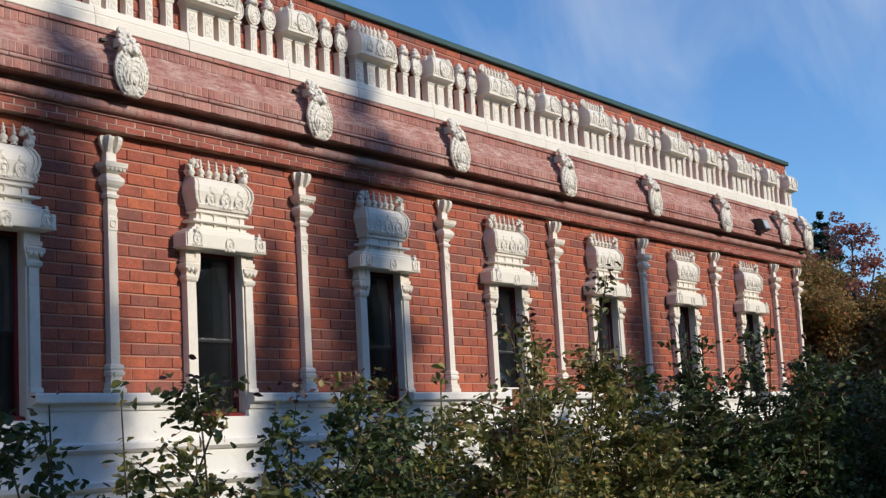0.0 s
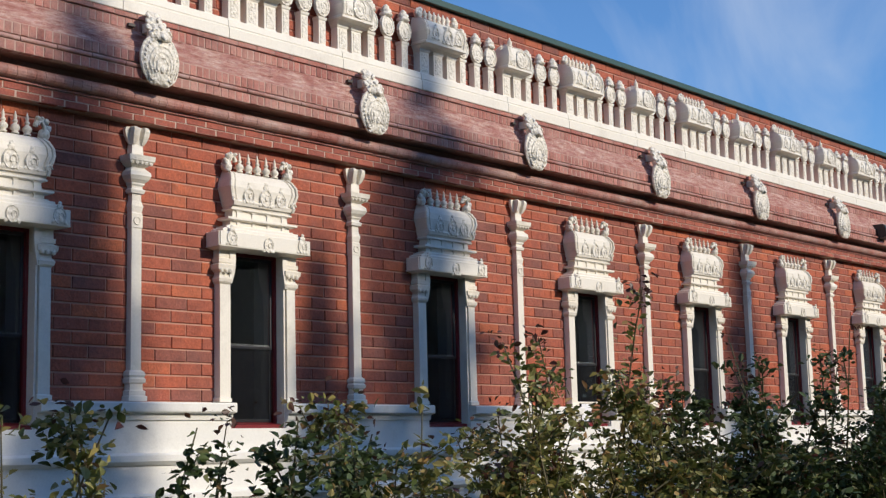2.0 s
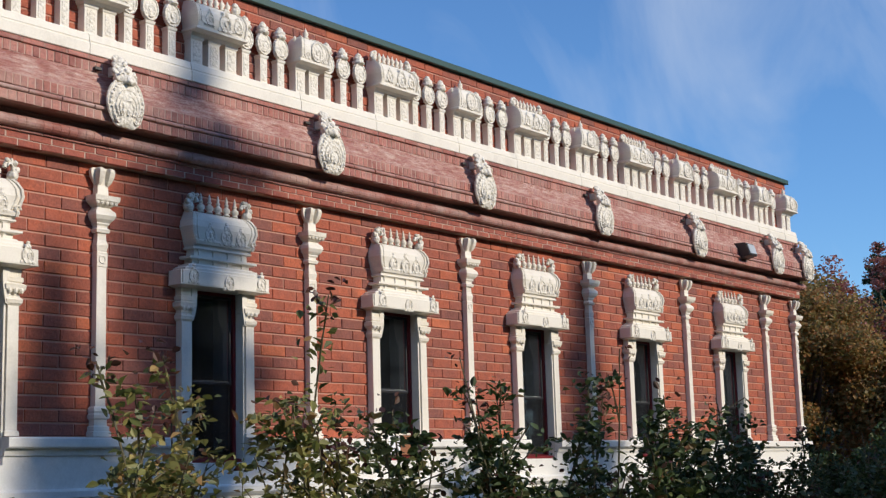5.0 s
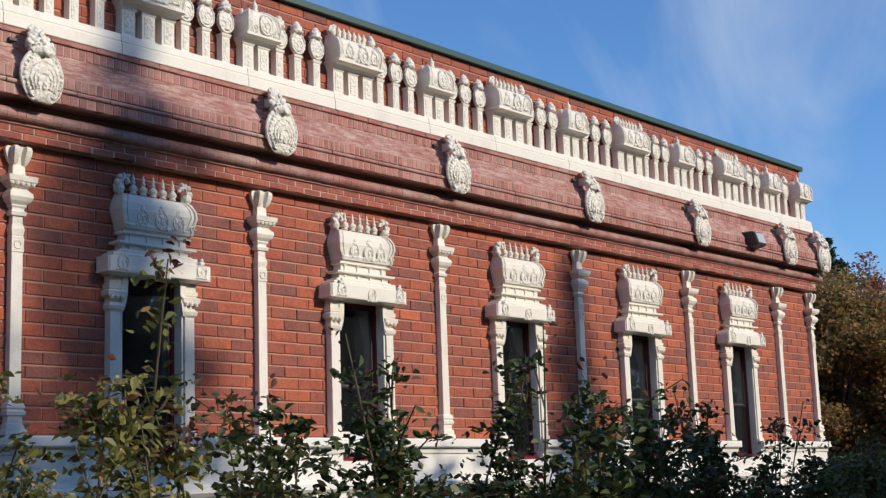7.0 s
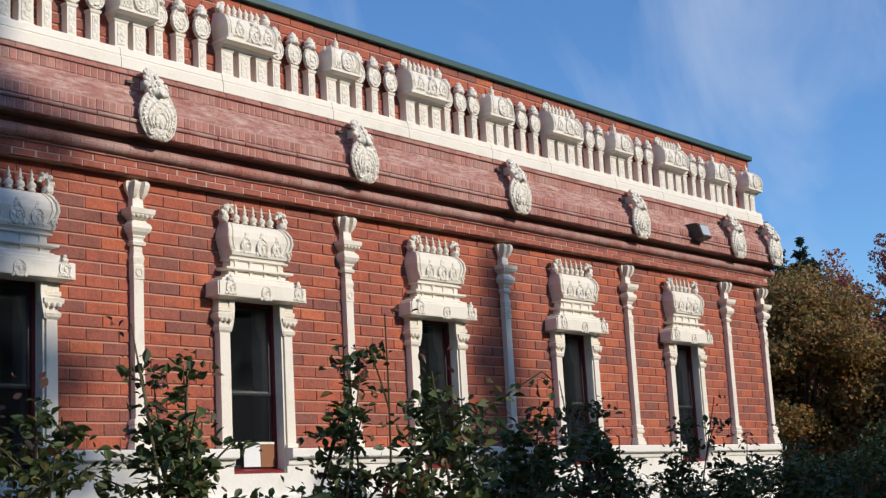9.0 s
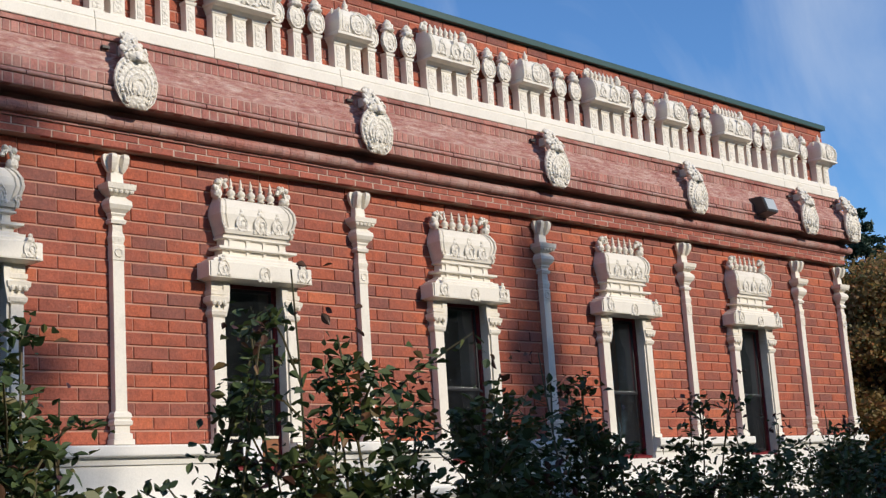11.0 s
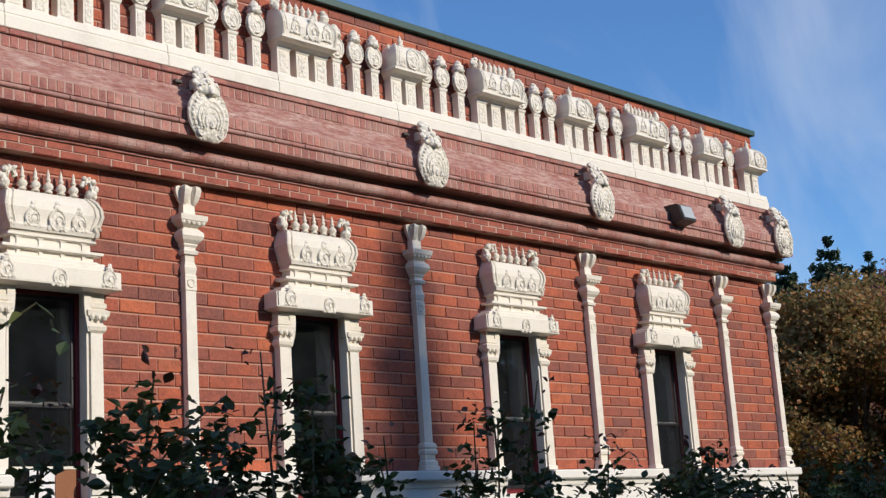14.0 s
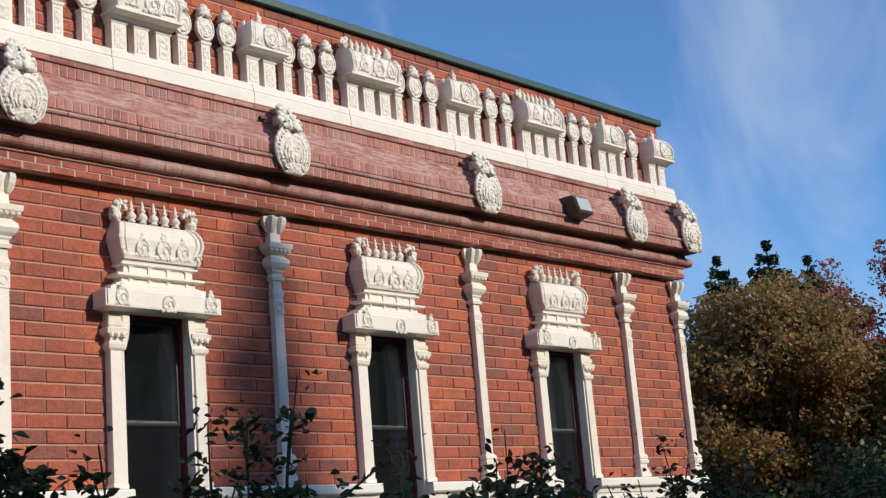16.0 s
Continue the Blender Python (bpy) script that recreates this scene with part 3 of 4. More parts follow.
def make_window():
    """A dark red frame with two charcoal sashes; local z from the bottom of the opening."""
    e = thing("window_1", "narrow double-hung window in a dark red frame", "window", "windows of the facade", "structure")
    h, t, H = .30, .035, OPEN_TOP - OPEN_LOW
    y0, y1 = .035, .115
    fr = part("window_frame", boxes((-h, -h + t, y0, y1, 0, H), (h - t, h, y0, y1, 0, H), (-h + t, h - t, y0, y1, H - t, H), bevel=.004), RED_PAINT, e)
    part("window_sill", extrude_x([(y0 - .07, 0.0), (y0 - .07, .028), (y1 - .02, .055), (y1, .055), (y1, 0.0)], -h + .002, h - .002), RED_PAINT, fr)
    for name, z0, z1, yo in (("upper_sash", .66, H - t, .0), ("lower_sash", .052, .70, .018)):
        ya, yb = .058 + yo, .082 + yo
        a = h - t
        s = part(name, boxes((-a, -a + .022, ya, yb, z0, z1), (a - .022, a, ya, yb, z0, z1), (-a + .022, a - .022, ya, yb, z0, z0 + .026), (-a + .022, a - .022, ya, yb, z1 - .026, z1), bevel=.003), SASH, e)
        p = part("pane", boxes((-a + .02, a - .02, ya + .009, ya + .014, z0 + .024, z1 - .024)), GLASS, s)
        p.visible_shadow = False
    # added grey sheet for the hazy reflection over the lower sash
    part("haze_sheet", boxes((-h + t + .003, h - t - .003, 0.052, 0.053, .055, .68)), HAZE_SHEET, e)
    e.matrix_world = pose(WINDOWS[0], W, OPEN_LOW)
    return e


def inner_lining():
    """Added dark linings in the openings that hide the lit wall reveals."""
    for c in WINDOWS:
        e = thing("reveal_lining", "added dark lining that hides the lit wall inside openings", "window lining", "linings inside the windows", "structure")
        for s in (-1, 1):
            part("jamb_cover", boxes((c + s * .285 - .012, c + s * .285 + .012, W + .118, W + .302, OPEN_LOW, OPEN_TOP)), INTERIOR, e)
        part("head_cover", boxes((c - .273, c + .273, W + .118, W + .302, OPEN_TOP - .03, OPEN_TOP - .002)), INTERIOR, e)
        part("sill_cover", boxes((c - .273, c + .273, W + .118, W + .302, OPEN_LOW + .002, OPEN_LOW + .05)), INTERIOR, e)


inner_lining()
win = make_window()
for i, x in enumerate(WINDOWS[1:]):
    w = copy_thing(win, pose(x, W, OPEN_LOW))
    w.name = "window_%d" % (i + 2)


def window_boards(x):
    card = thing("paper_card", "white card propped in the bottom of a window", "card", m=pose(x, W, 0))
    part("card_sheet", boxes((-.085, .10, .040, .046, 1.90, 2.085), bevel=.001), PAPER, card)
    board = thing("cardboard_panel", "orange brown board filling the bottom of window", "board", m=pose(x, W, 0))
    part("board_sheet", boxes((.104, .262, .040, .048, 1.896, 2.085), bevel=.001), CARDBOARD, board)
    part("rail", boxes((-.26, .262, .036, .05, 2.088, 2.108), bevel=.002), WHITE, board)


window_boards(WINDOWS[4])


def make_blind(x, z0, z1, x0, x1):
    bm = bmesh.new()
    n = 26
    a = [bm.verts.new((x0 + (x1 - x0) * i / n, W + .30 + .014 * math.sin(i * 1.9), z0)) for i in range(n + 1)]
    b = [bm.verts.new((x0 + (x1 - x0) * i / n, W + .30 + .010 * math.sin(i * 1.9 + .3), z1)) for i in range(n + 1)]
    for i in range(n):
        bm.faces.new((a[i], a[i + 1], b[i + 1], b[i]))
    e = thing("curtain", "grey gathered curtain hanging inside a window", "curtain", "curtains behind the windows", m=pose(x, 0, 0))
    part("curtain_cloth", bm, CURTAIN, e, smooth=True)
    part("curtain_rail", turned([(x0 - .05, .01), (x1 + .05, .01)], 0, 0, 8), SASH, e).matrix_local = Matrix.Translation((0, W + .30, z1 + .005)) @ Matrix.Rotation(radians(90), 4, "Y")


for i in (7,):
    make_blind(WINDOWS[i], 1.86, 3.25, .06, .29)


# ---- cornice and frieze ----
def block_mesh(name, lx, lz, d, c=0.004):
    """A brick lying against the wall, its front edges rounded off; centred in x, from z 0, front at y -d."""
    bm = bmesh.new()
    h = lx / 2
    back = [bm.verts.new(v) for v in ((-h, 0, 0), (h, 0, 0), (h, 0, lz), (-h, 0, lz))]
    mid = [bm.verts.new(v) for v in ((-h, c - d, 0), (h, c - d, 0), (h, c - d, lz), (-h, c - d, lz))]
    fr = [bm.verts.new(v) for v in ((c - h, -d, c), (h - c, -d, c), (h - c, -d, lz - c), (c - h, -d, lz - c))]
    for a, b in ((back, mid), (mid, fr)):
        for i in range(4):
            bm.faces.new((a[i], a[(i + 1) % 4], b[(i + 1) % 4], b[i]))
    bm.faces.new(fr)
    me = bpy.data.meshes.new(name)
    bm.normal_update()
    bm.to_mesh(me)
    bm.free()
    return me


def course(root_name, label, pitch, z, y, lz, d, mat, backing, x0=X_WEST, x1=X_EAST, gap=.012, shift=0.0, jitter=.003, roll=False):
    """One row of equal bricks along the facade on a mortar bed."""
    rng = random.Random(root_name)
    root = tagged(part(root_name, boxes((x0, x1 - .004, y + (.6 * lz if roll else .004), W + .006, z, z + lz + .004)), backing), label, "brick course", kind="structure")
    if roll:
        bm = bmesh.new()
        r = lz / 2
        h = (pitch - gap) / 2
        rows = []
        for x in (-h, h):
            rows.append([bm.verts.new((x, -d + r - r * math.cos(a), r + r * math.sin(a))) for a in (radians(-100 + 200 * k / 8) for k in range(9))])
        for k in range(8):
            bm.faces.new((rows[0][k], rows[1][k], rows[1][k + 1], rows[0][k + 1]))
        bm.faces.new(rows[0][::-1])
        bm.faces.new(rows[1])
        me = bpy.data.meshes.new("brick")
        bm.to_mesh(me)
        bm.free()
    else:
        me = block_mesh("brick", pitch - gap, lz, d)
    n = int((x1 - x0) / pitch)
    pitch = (x1 - x0) / n
    for i in range(n):
        x = x0 + pitch * (i + .5) + shift
        if x + pitch / 2 > x1 + .001:
            continue
        m = pose(x, y + d + rng.uniform(-jitter, jitter), z + rng.uniform(-.001, .001), 0, rng.uniform(-.5, .5), rng.uniform(-.5, .5))
        mesh_part("brick", me, mat, root).matrix_local = m
    return root


FX = X_EAST                                     # the courses end at the corner, the projecting ones beyond it
course("band_course_1", "lower course of small red bricks with pale joints", .205, 4.212, W - .10, .05, .05, BRICK_BAND, MORTAR_PALE, x1=FX + .05)
course("band_course_2", "upper course of small red bricks with pale joints", .205, 4.268, W - .10, .05, .05, BRICK_BAND, MORTAR_PALE, x1=FX + .05, shift=.10)
course("fillet_course", "thin projecting course of red bricks", .205, 4.322, W - .115, .022, .05, BRICK_DARK, MORTAR_DARK, x1=FX + .06)
course("bullnose_course", "rounded course of upright bullnose bricks", .078, 4.343, W - .175, .094, .05, BULLNOSE, MORTAR_DARK, x1=FX + .14, gap=.0025, roll=True, jitter=.0012)
course("header_course", "course of brick headers on the frieze edge", .078, 4.50, W - .262, .075, .06, BRICK_DARK, MORTAR_FRIEZE, x1=FX + .22, gap=.009)
course("bead_course", "half-round terracotta bead course", .30, 4.578, W - .278, .036, .05, BULLNOSE, MORTAR_DARK, x1=FX + .225, gap=.006, roll=True)
course("soldier_course_1", "lower row of upright soldier bricks", .066, 4.628, W - .25, .084, .05, BRICK_DARK, MORTAR_FRIEZE, x1=FX + .20, gap=.008)
course("soldier_course_2", "upper row of upright soldier bricks", .066, 4.928, W - .115, .083, .05, BRICK_DARK, MORTAR_FRIEZE, x1=FX + .05, gap=.008)
course("stretcher_course", "thin brick course under the white ledge", .205, 5.018, W - .13, .040, .05, BRICK_DARK, MORTAR_DARK, x1=FX + .05)


def cornice_core():
    prof = [(W + .004, 4.436), (W - .07, 4.436), (W - .07, 4.498), (W - .20, 4.499), (W - .20, 4.70), (W - .05, 4.93), (W - .05, 5.055), (W + .004, 5.055)]
    tagged(part("cornice_core", extrude_x(prof, X_WEST, FX + .16), MORTAR_DARK), "dark brick soffit and core of the cornice", "cornice", kind="structure")
    # end return of the projecting frieze
    prof = [(X_EAST - .01, 4.50), (X_EAST + .20, 4.50), (X_EAST + .20, 4.71), (X_EAST + .05, 4.93), (X_EAST + .05, 5.055), (X_EAST - .01, 5.055)]
    bm = extrude_x(prof, W - .05, 3.0)
    bmesh.ops.rotate(bm, verts=bm.verts, cent=(0, 0, 0), matrix=Matrix(((0, 1, 0), (1, 0, 0), (0, 0, 1))))
    bmesh.ops.recalc_face_normals(bm, faces=bm.faces)
    tagged(part("cornice_return", bm, BRICK_DARK), "cornice carried round the end wall", "cornice", kind="structure")
    # rough sloping wash
    bm = bmesh.new()
    nx, nz = 520, 10
    rows = []
    for j in range(nz + 1):
        f = j / nz
        y, z = W - .243 + .135 * f ** .8, 4.714 + .216 * f
        row = []
        for i in range(nx + 1):
            x = X_WEST + (FX + .15 - X_WEST) * i / nx
            k = noise.noise(Vector((x * 7, z * 22, 0))) * .014 + noise.noise(Vector((x * 24, z * 60, 3))) * .012
            if 0 < j < nz:
                row.append(bm.verts.new((x, y - k, z + k * .4)))
            else:
                row.append(bm.verts.new((x, y, z)))
        rows.append(row)
    for a, b in zip(rows, rows[1:]):
        for i in range(nx):
            bm.faces.new((a[i], a[i + 1], b[i + 1], b[i]))
    tagged(part("frieze_wash", bm, WASH), "rough weathered cement wash across the frieze", "frieze", kind="structure")


cornice_core()


def ledge():
    joints = [X_WEST]
    for k in range(0, 8):
        joints += [BAY * k - .89, BAY * k + .445]
    joints = [j for j in joints if j >= X_WEST] + [18.14, 18.575]
    joints = sorted(set(joints))
    prof = [(W, 5.058), (W - .135, 5.058), (W - .14, 5.063), (W - .14, 5.148), (W - .128, 5.156), (W - .128, 5.166), (W - .132, 5.17), (W - .122, 5.225), (W - .11, 5.236), (W, 5.238)]
    for a, b in zip(joints, joints[1:]):
        e = thing("ledge_block", "cream white moulded ledge block under the balustrade", "ledge block", "blocks of the white ledge")
        part("moulding", extrude_x(prof, a + .003, b - .003), WHITE, e)


ledge()


# ---- balustrade on the ledge ----
def spiral_disc(bm, x, y, z, rx, rz, deep):
    blob(bm, x, y, z, rx, deep, rz, 14, 8)
    ring(bm, x, y - deep * .55, z, rx * .86, rz * .86, rx * .11, seg=16)
    ring(bm, x, y - deep * .85, z - rz * .1, rx * .6, rz * .55, rx * .09, -1.9, 4.6, 18, 5, .25)
    return bm


def pillar(parent, x, top=.27, half=.042, depth=.075):
    p = part("pillar", stack([(0, half + .006, depth + .006), (.012, half + .006, depth + .006), (.016, half, depth), (top - .03, half, depth), (top - .02, half + .008, depth + .008), (top, half + .012, depth + .012)], x), WHITE, parent)
    bm = boxes((x - half * .62, x + half * .62, -depth - .004, -depth + .002, .03, top - .045))
    for q in (.30, .5, .7):
        blob(bm, x, -depth - .003, top * q, half * .34, .004, top * .075, 8, 4)
    part("carved_panel", bm, CARVED, p)
    return p


def make_baluster():
    e = thing("baluster", "white cast baluster with oval spiral medallion and topknot", "baluster", "balusters on the ledge")
    pillar(e, 0)
    part("medallion", spiral_disc(bmesh.new(), 0, -.065, .378, .094, .115, .032), CARVED, e, smooth=True)
    bm = turned([(.465, .045), (.485, .066), (.50, .062), (.512, .048), (.525, .056), (.542, .050), (.552, .034), (.565, .036), (.58, .022), (.592, .004)], 0, -.06, 12)
    for v in bm.verts:
        v.co += noise.noise_vector(v.co * 45) * .010
    part("topknot", bm, CARVED, e, smooth=True)
    return e


def chest(parent, half, z0, h, depth, domed):
    """A bulging chest: widest low down, drawn in to the top."""
    prof = [(depth * .8, 0), (depth, .012), (depth, .032), (depth * .92, .042), (depth * .97, h * .28), (depth, h * .45), (depth * .95, h * .62), (depth * .80, h * .78), (depth * .55, h * .91), (depth * .25, h * .98), (0, h)]
    flat = [.94, 1.0, 1.0, .95, .97, 1.0, 1.0, .98, .95, .93, .92]
    dome = [.94, 1.0, 1.0, .95, .97, .98, .93, .82, .62, .42, .3]
    hw = [half * f for f in (dome if domed else flat)]
    bm = bmesh.new()
    cols = 7
    grid = [[bm.verts.new((w * (2 * i / (cols - 1) - 1), -d, z0 + z)) for i in range(cols)] for (d, z), w in zip(prof, hw)]
    for a, b in zip(grid, grid[1:]):
        for i in range(cols - 1):
            bm.faces.new((a[i], a[i + 1], b[i + 1], b[i]))
    for i in (0, cols - 1):
        back = [bm.verts.new((r[i].co.x, 0, r[i].co.z)) for r in grid[:-1]]
        for k in range(len(grid) - 2):
            bm.faces.new((grid[k][i], grid[k + 1][i], back[k + 1], back[k]))
        bm.faces.new((grid[-2][i], grid[-1][i], back[-1]))
    under = [bm.verts.new((x, 0, z0)) for x in (-hw[0], hw[0])]
    bm.faces.new(grid[0][::-1] + under)
    bmesh.ops.recalc_face_normals(bm, faces=bm.faces)
    body = part("chest", bm, WHITE, parent)
    for s in (-1, 1):
        rib = bmesh.new()
        tube(rib, [Vector((s * (w - .012), -d - .003, z0 + z)) for (d, z), w in zip(prof[3:-1], hw[3:-1])], [.012] * 7, 6)
        for q in (.030, .052):
            tube(rib, [Vector((s * (w - q), -d - .002, z0 + z)) for (d, z), w in zip(prof[4:-2], hw[4:-2])], [.005] * 5, 5)
        part("edge_rib", rib, WHITE_CAST, body)
    return body


def make_large_shrine():
    e = thing("parapet_shrine", "large white cast shrine block topped by a finial row", "parapet ornament", "large shrine blocks on the ledge")
    for x in (-.2, 0.0, .2):
        pillar(e, x, .25, .065, .085)
    part("shelf", stack([(.25, .275, .10), (.262, .285, .115), (.275, .29, .13)]), WHITE, e)
    body = chest(e, .30, .275, .30, .20, False)
    for x, s in ((-.15, .9), (.03, 1.3), (.18, .9)):
        part("medallion", relief(bmesh.new(), x, -.196, .392, s), CARVED, body)
    for i in range(6):
        part("finial", turned([(.56, .022), (.575, .024), (.585, .015), (.605, .026), (.625, .024), (.64, .012), (.665, .003)], -.17 + .068 * i, -.075, 8), WHITE_CAST, e, smooth=True)
    for s in (-1, 1):
        bm = bmesh.new()
        blob(bm, s * .265, -.075, .595, .042, .045, .045, 9, 6)
        blob(bm, s * .25, -.085, .64, .028, .03, .03, 8, 5)
        ring(bm, s * .275, -.085, .60, .03, .045, .013, -.4, 3.4, 10, 5)
        part("end_curl", bm, CARVED, e, smooth=True)
    return e


def make_small_shrine():
    e = thing("parapet_shrine", "small domed white cast shrine block on two pillars", "parapet ornament", "small shrine blocks on the ledge")
    for x in (-.105, .075):
        pillar(e, x, .25, .062, .085)
    part("shelf", stack([(.25, .185, .10), (.262, .19, .115), (.275, .195, .13)]), WHITE, e)
    body = chest(e, .205, .275, .30, .19, True)
    part("medallion", spiral_disc(bmesh.new(), .02, -.180, .405, .088, .105, .022), CARVED, body, smooth=True)
    for x in (-.11, .135):
        part("medallion", relief(bmesh.new(), x, -.180, .365, .75), CARVED, body)
    part("finial", turned([(.56, .03), (.575, .032), (.585, .02), (.60, .028), (.62, .026), (.635, .014), (.67, .003)], 0, -.06, 8), WHITE_CAST, e, smooth=True)
    for s in (-1, 1):
        bm = bmesh.new()
        ring(bm, s * .15, -.08, .52, .04, .05, .012, -.3, s * 4, 10, 5, .5)
        part("shoulder_curl", bm, WHITE_CAST, e)
    return e


Z_RAIL = 5.237
bal, big, small = make_baluster(), make_large_shrine(), make_small_shrine()
first = [True, True, True]


def set_or_copy(i, ob, x, y=W, z=Z_RAIL):
    if first[i]:
        ob.matrix_world = pose(x, y, z)
        first[i] = False
    else:
        copy_thing(ob, pose(x, y, z))


for k in range(0, 9):
    for dx in (-.20, .025, .245, .875, 1.10, 1.34):
        x = BAY * k + dx
        if X_WEST + .1 < x < 17.0 or 17.0 <= x < 17.08 or (17.6 < x < 18.05):
            set_or_copy(0, bal, x)
    if X_WEST + .4 < BAY * k - .59 < 17:
        set_or_copy(1, big, BAY * k - .59)
    if BAY * k + .53 < 18:
        set_or_copy(2, small, BAY * k + .595)
copy_thing(small, pose(18.34, W, Z_RAIL))


# ---- frieze medallions and their clamps ----
def make_medallion():
    e = thing("frieze_medallion", "white cast oval medallion with concentric ribs fixed to frieze", "medallion", "medallions on the frieze")
    bm = bmesh.new()
    blob(bm, 0, -.012, .195, .185, .05, .205, 18, 10)
    blob(bm, -.04, -.01, .05, .08, .035, .06, 10, 6)
    blob(bm, .05, -.01, .045, .08, .035, .06, 10, 6)
    part("disc", bm, CARVED, e, smooth=True)
    bm = bmesh.new()
    for f, w in ((.30, .007), (.46, .007), (.62, .008), (.97, .008)):
        lift = .012 + .05 * math.sqrt(1 - min(f * f, .98)) + .001
        ring(bm, 0, -lift, .19 - .075 * (1 - f), .185 * f, .205 * f * 1.06, w, -.75 if f < .9 else -1.15, 3.89 if f < .9 else 4.29, 22, 5)
    for i in range(24):
        a = -.95 + 5.04 * i / 23
        blob(bm, .150 * math.cos(a), -.040, .19 + .168 * math.sin(a), .015, .012, .015, 6, 4, -a)
    blob(bm, 0, -.060, .115, .022, .016, .034, 8, 6)
    for q in (-1, 1):
        ring(bm, q * .082, -.040, .055, .040, .046, .011, 1.57, 1.57 - q * 5.6, 16, 5, .25)
        for i in range(4):
            blob(bm, q * (.045 + .03 * i), -.050 + .004 * i, .095 + .010 * i, .014, .012, .014, 6, 4)
    for v in bm.verts:
        v.co += noise.noise_vector(v.co * 40) * .006
    part("ribs", bm, CARVED, e)
    # leafy crest that leans back to the ledge
    bm = turned([(.34, .060), (.365, .092), (.395, .100), (.425, .085), (.44, .092), (.475, .088), (.495, .064), (.51, .074), (.54, .070), (.555, .052), (.58, .056), (.60, .044), (.615, .010)], 0, 0, 16)
    for q in (-1, 1):
        for i, (x, z, w) in enumerate(((.082, .385, .030), (.090, .440, .030), (.068, .500, .026), (.052, .560, .022))):
            blob(bm, q * x, -.02, z, w, w * 1.2, w * 1.15, 8, 5, q * .5)
        ring(bm, q * .055, -.075, .40, .030, .036, .009, 1.57 - q * 1.57, 1.57 + q * 2.8, 10, 5, .4)
    blob(bm, 0, -.085, .375, .034, .026, .040, 8, 6)
    blob(bm, 0, -.085, .455, .026, .024, .030, 8, 6)
    blob(bm, 0, -.075, .520, .022, .022, .026, 8, 6)
    for v in bm.verts:
        v.co.y = v.co.y * .7 - .03 + .45 * (v.co.z - .34)
        v.co += noise.noise_vector(v.co * 34) * .014
    part("crest", bm, CARVED, e, smooth=True)
    part("backing_block", boxes((-.030, .030, .02, .17, .44, .52), (-.10, .10, -.01, .04, .10, .36), bevel=.006), WHITE_CAST, e, "plain block behind the crest")
    return e


def make_clamp():
    e = thing("metal_clamp", "small rusty dark metal clamp on the frieze", "bracket", "clamps beside the medallions")
    part("plate", boxes((-.03, .03, -.012, 0, -.03, .03), bevel=.003), LAMP_METAL, e)
    part("arm", boxes((-.014, .05, -.045, -.012, -.012, .012), bevel=.003), LAMP_METAL, e)
    return e


med, clamp = make_medallion(), make_clamp()
spots = [BAY * k + .67 for k in range(-1, 8)] + [18.53]
for i, x in enumerate(spots):
    m = pose(x, W - .285, 4.47)
    c = pose(x - .16, W - .10, 4.955)
    if i == 0:
        med.matrix_world, clamp.matrix_world = m, c
    else:
        copy_thing(med, m)
        copy_thing(clamp, c)


# ---- flood light ----
def make_flood_light():
    e = thing("flood_light", "dark wedge-shaped wall flood light with glass front", "wall lamp", m=pose(16.42, W - .17, 4.58))
    bm = extrude_x([(0, .0), (-.10, .0), (-.25, .03), (-.25, .045), (-.20, .20), (-.17, .215), (0, .215)], -.125, .125)
    bmesh.ops.bevel(bm, geom=list(bm.edges), offset=.008, segments=2, affect="EDGES")
    part("housing", bm, LAMP_METAL, e)
    bm = extrude_x([(-.248, .055), (-.256, .055), (-.212, .19), (-.204, .19)], -.10, .10)
    part("lens", bm, LAMP_GLASS, e)
    part("mount", boxes((-.06, .06, 0, .10, .05, .17), bevel=.004), LAMP_METAL, e)


make_flood_light()


# ---- coping ----
def coping():
    prof = [(W + .34, 6.015), (W - .035, 6.002), (W - .045, 6.002), (W - .05, 6.007), (W - .05, 6.062), (W - .035, 6.074), (W + .34, 6.09)]
    x = X_WEST - .3
    root = thing("coping", "dark green metal coping along the parapet top", "coping", kind="structure")
    while x < X_EAST:
        x1 = min(x + 3.05, X_EAST + .03)
        part("coping_sheet", extrude_x(prof, x + .001, x1 - .001), GREEN, root)
        x = x1
    part("coping_sheet", boxes((X_EAST - .3, X_EAST + .03, W + .345, 12.03, 6.004, 6.085)), GREEN, root)


coping()


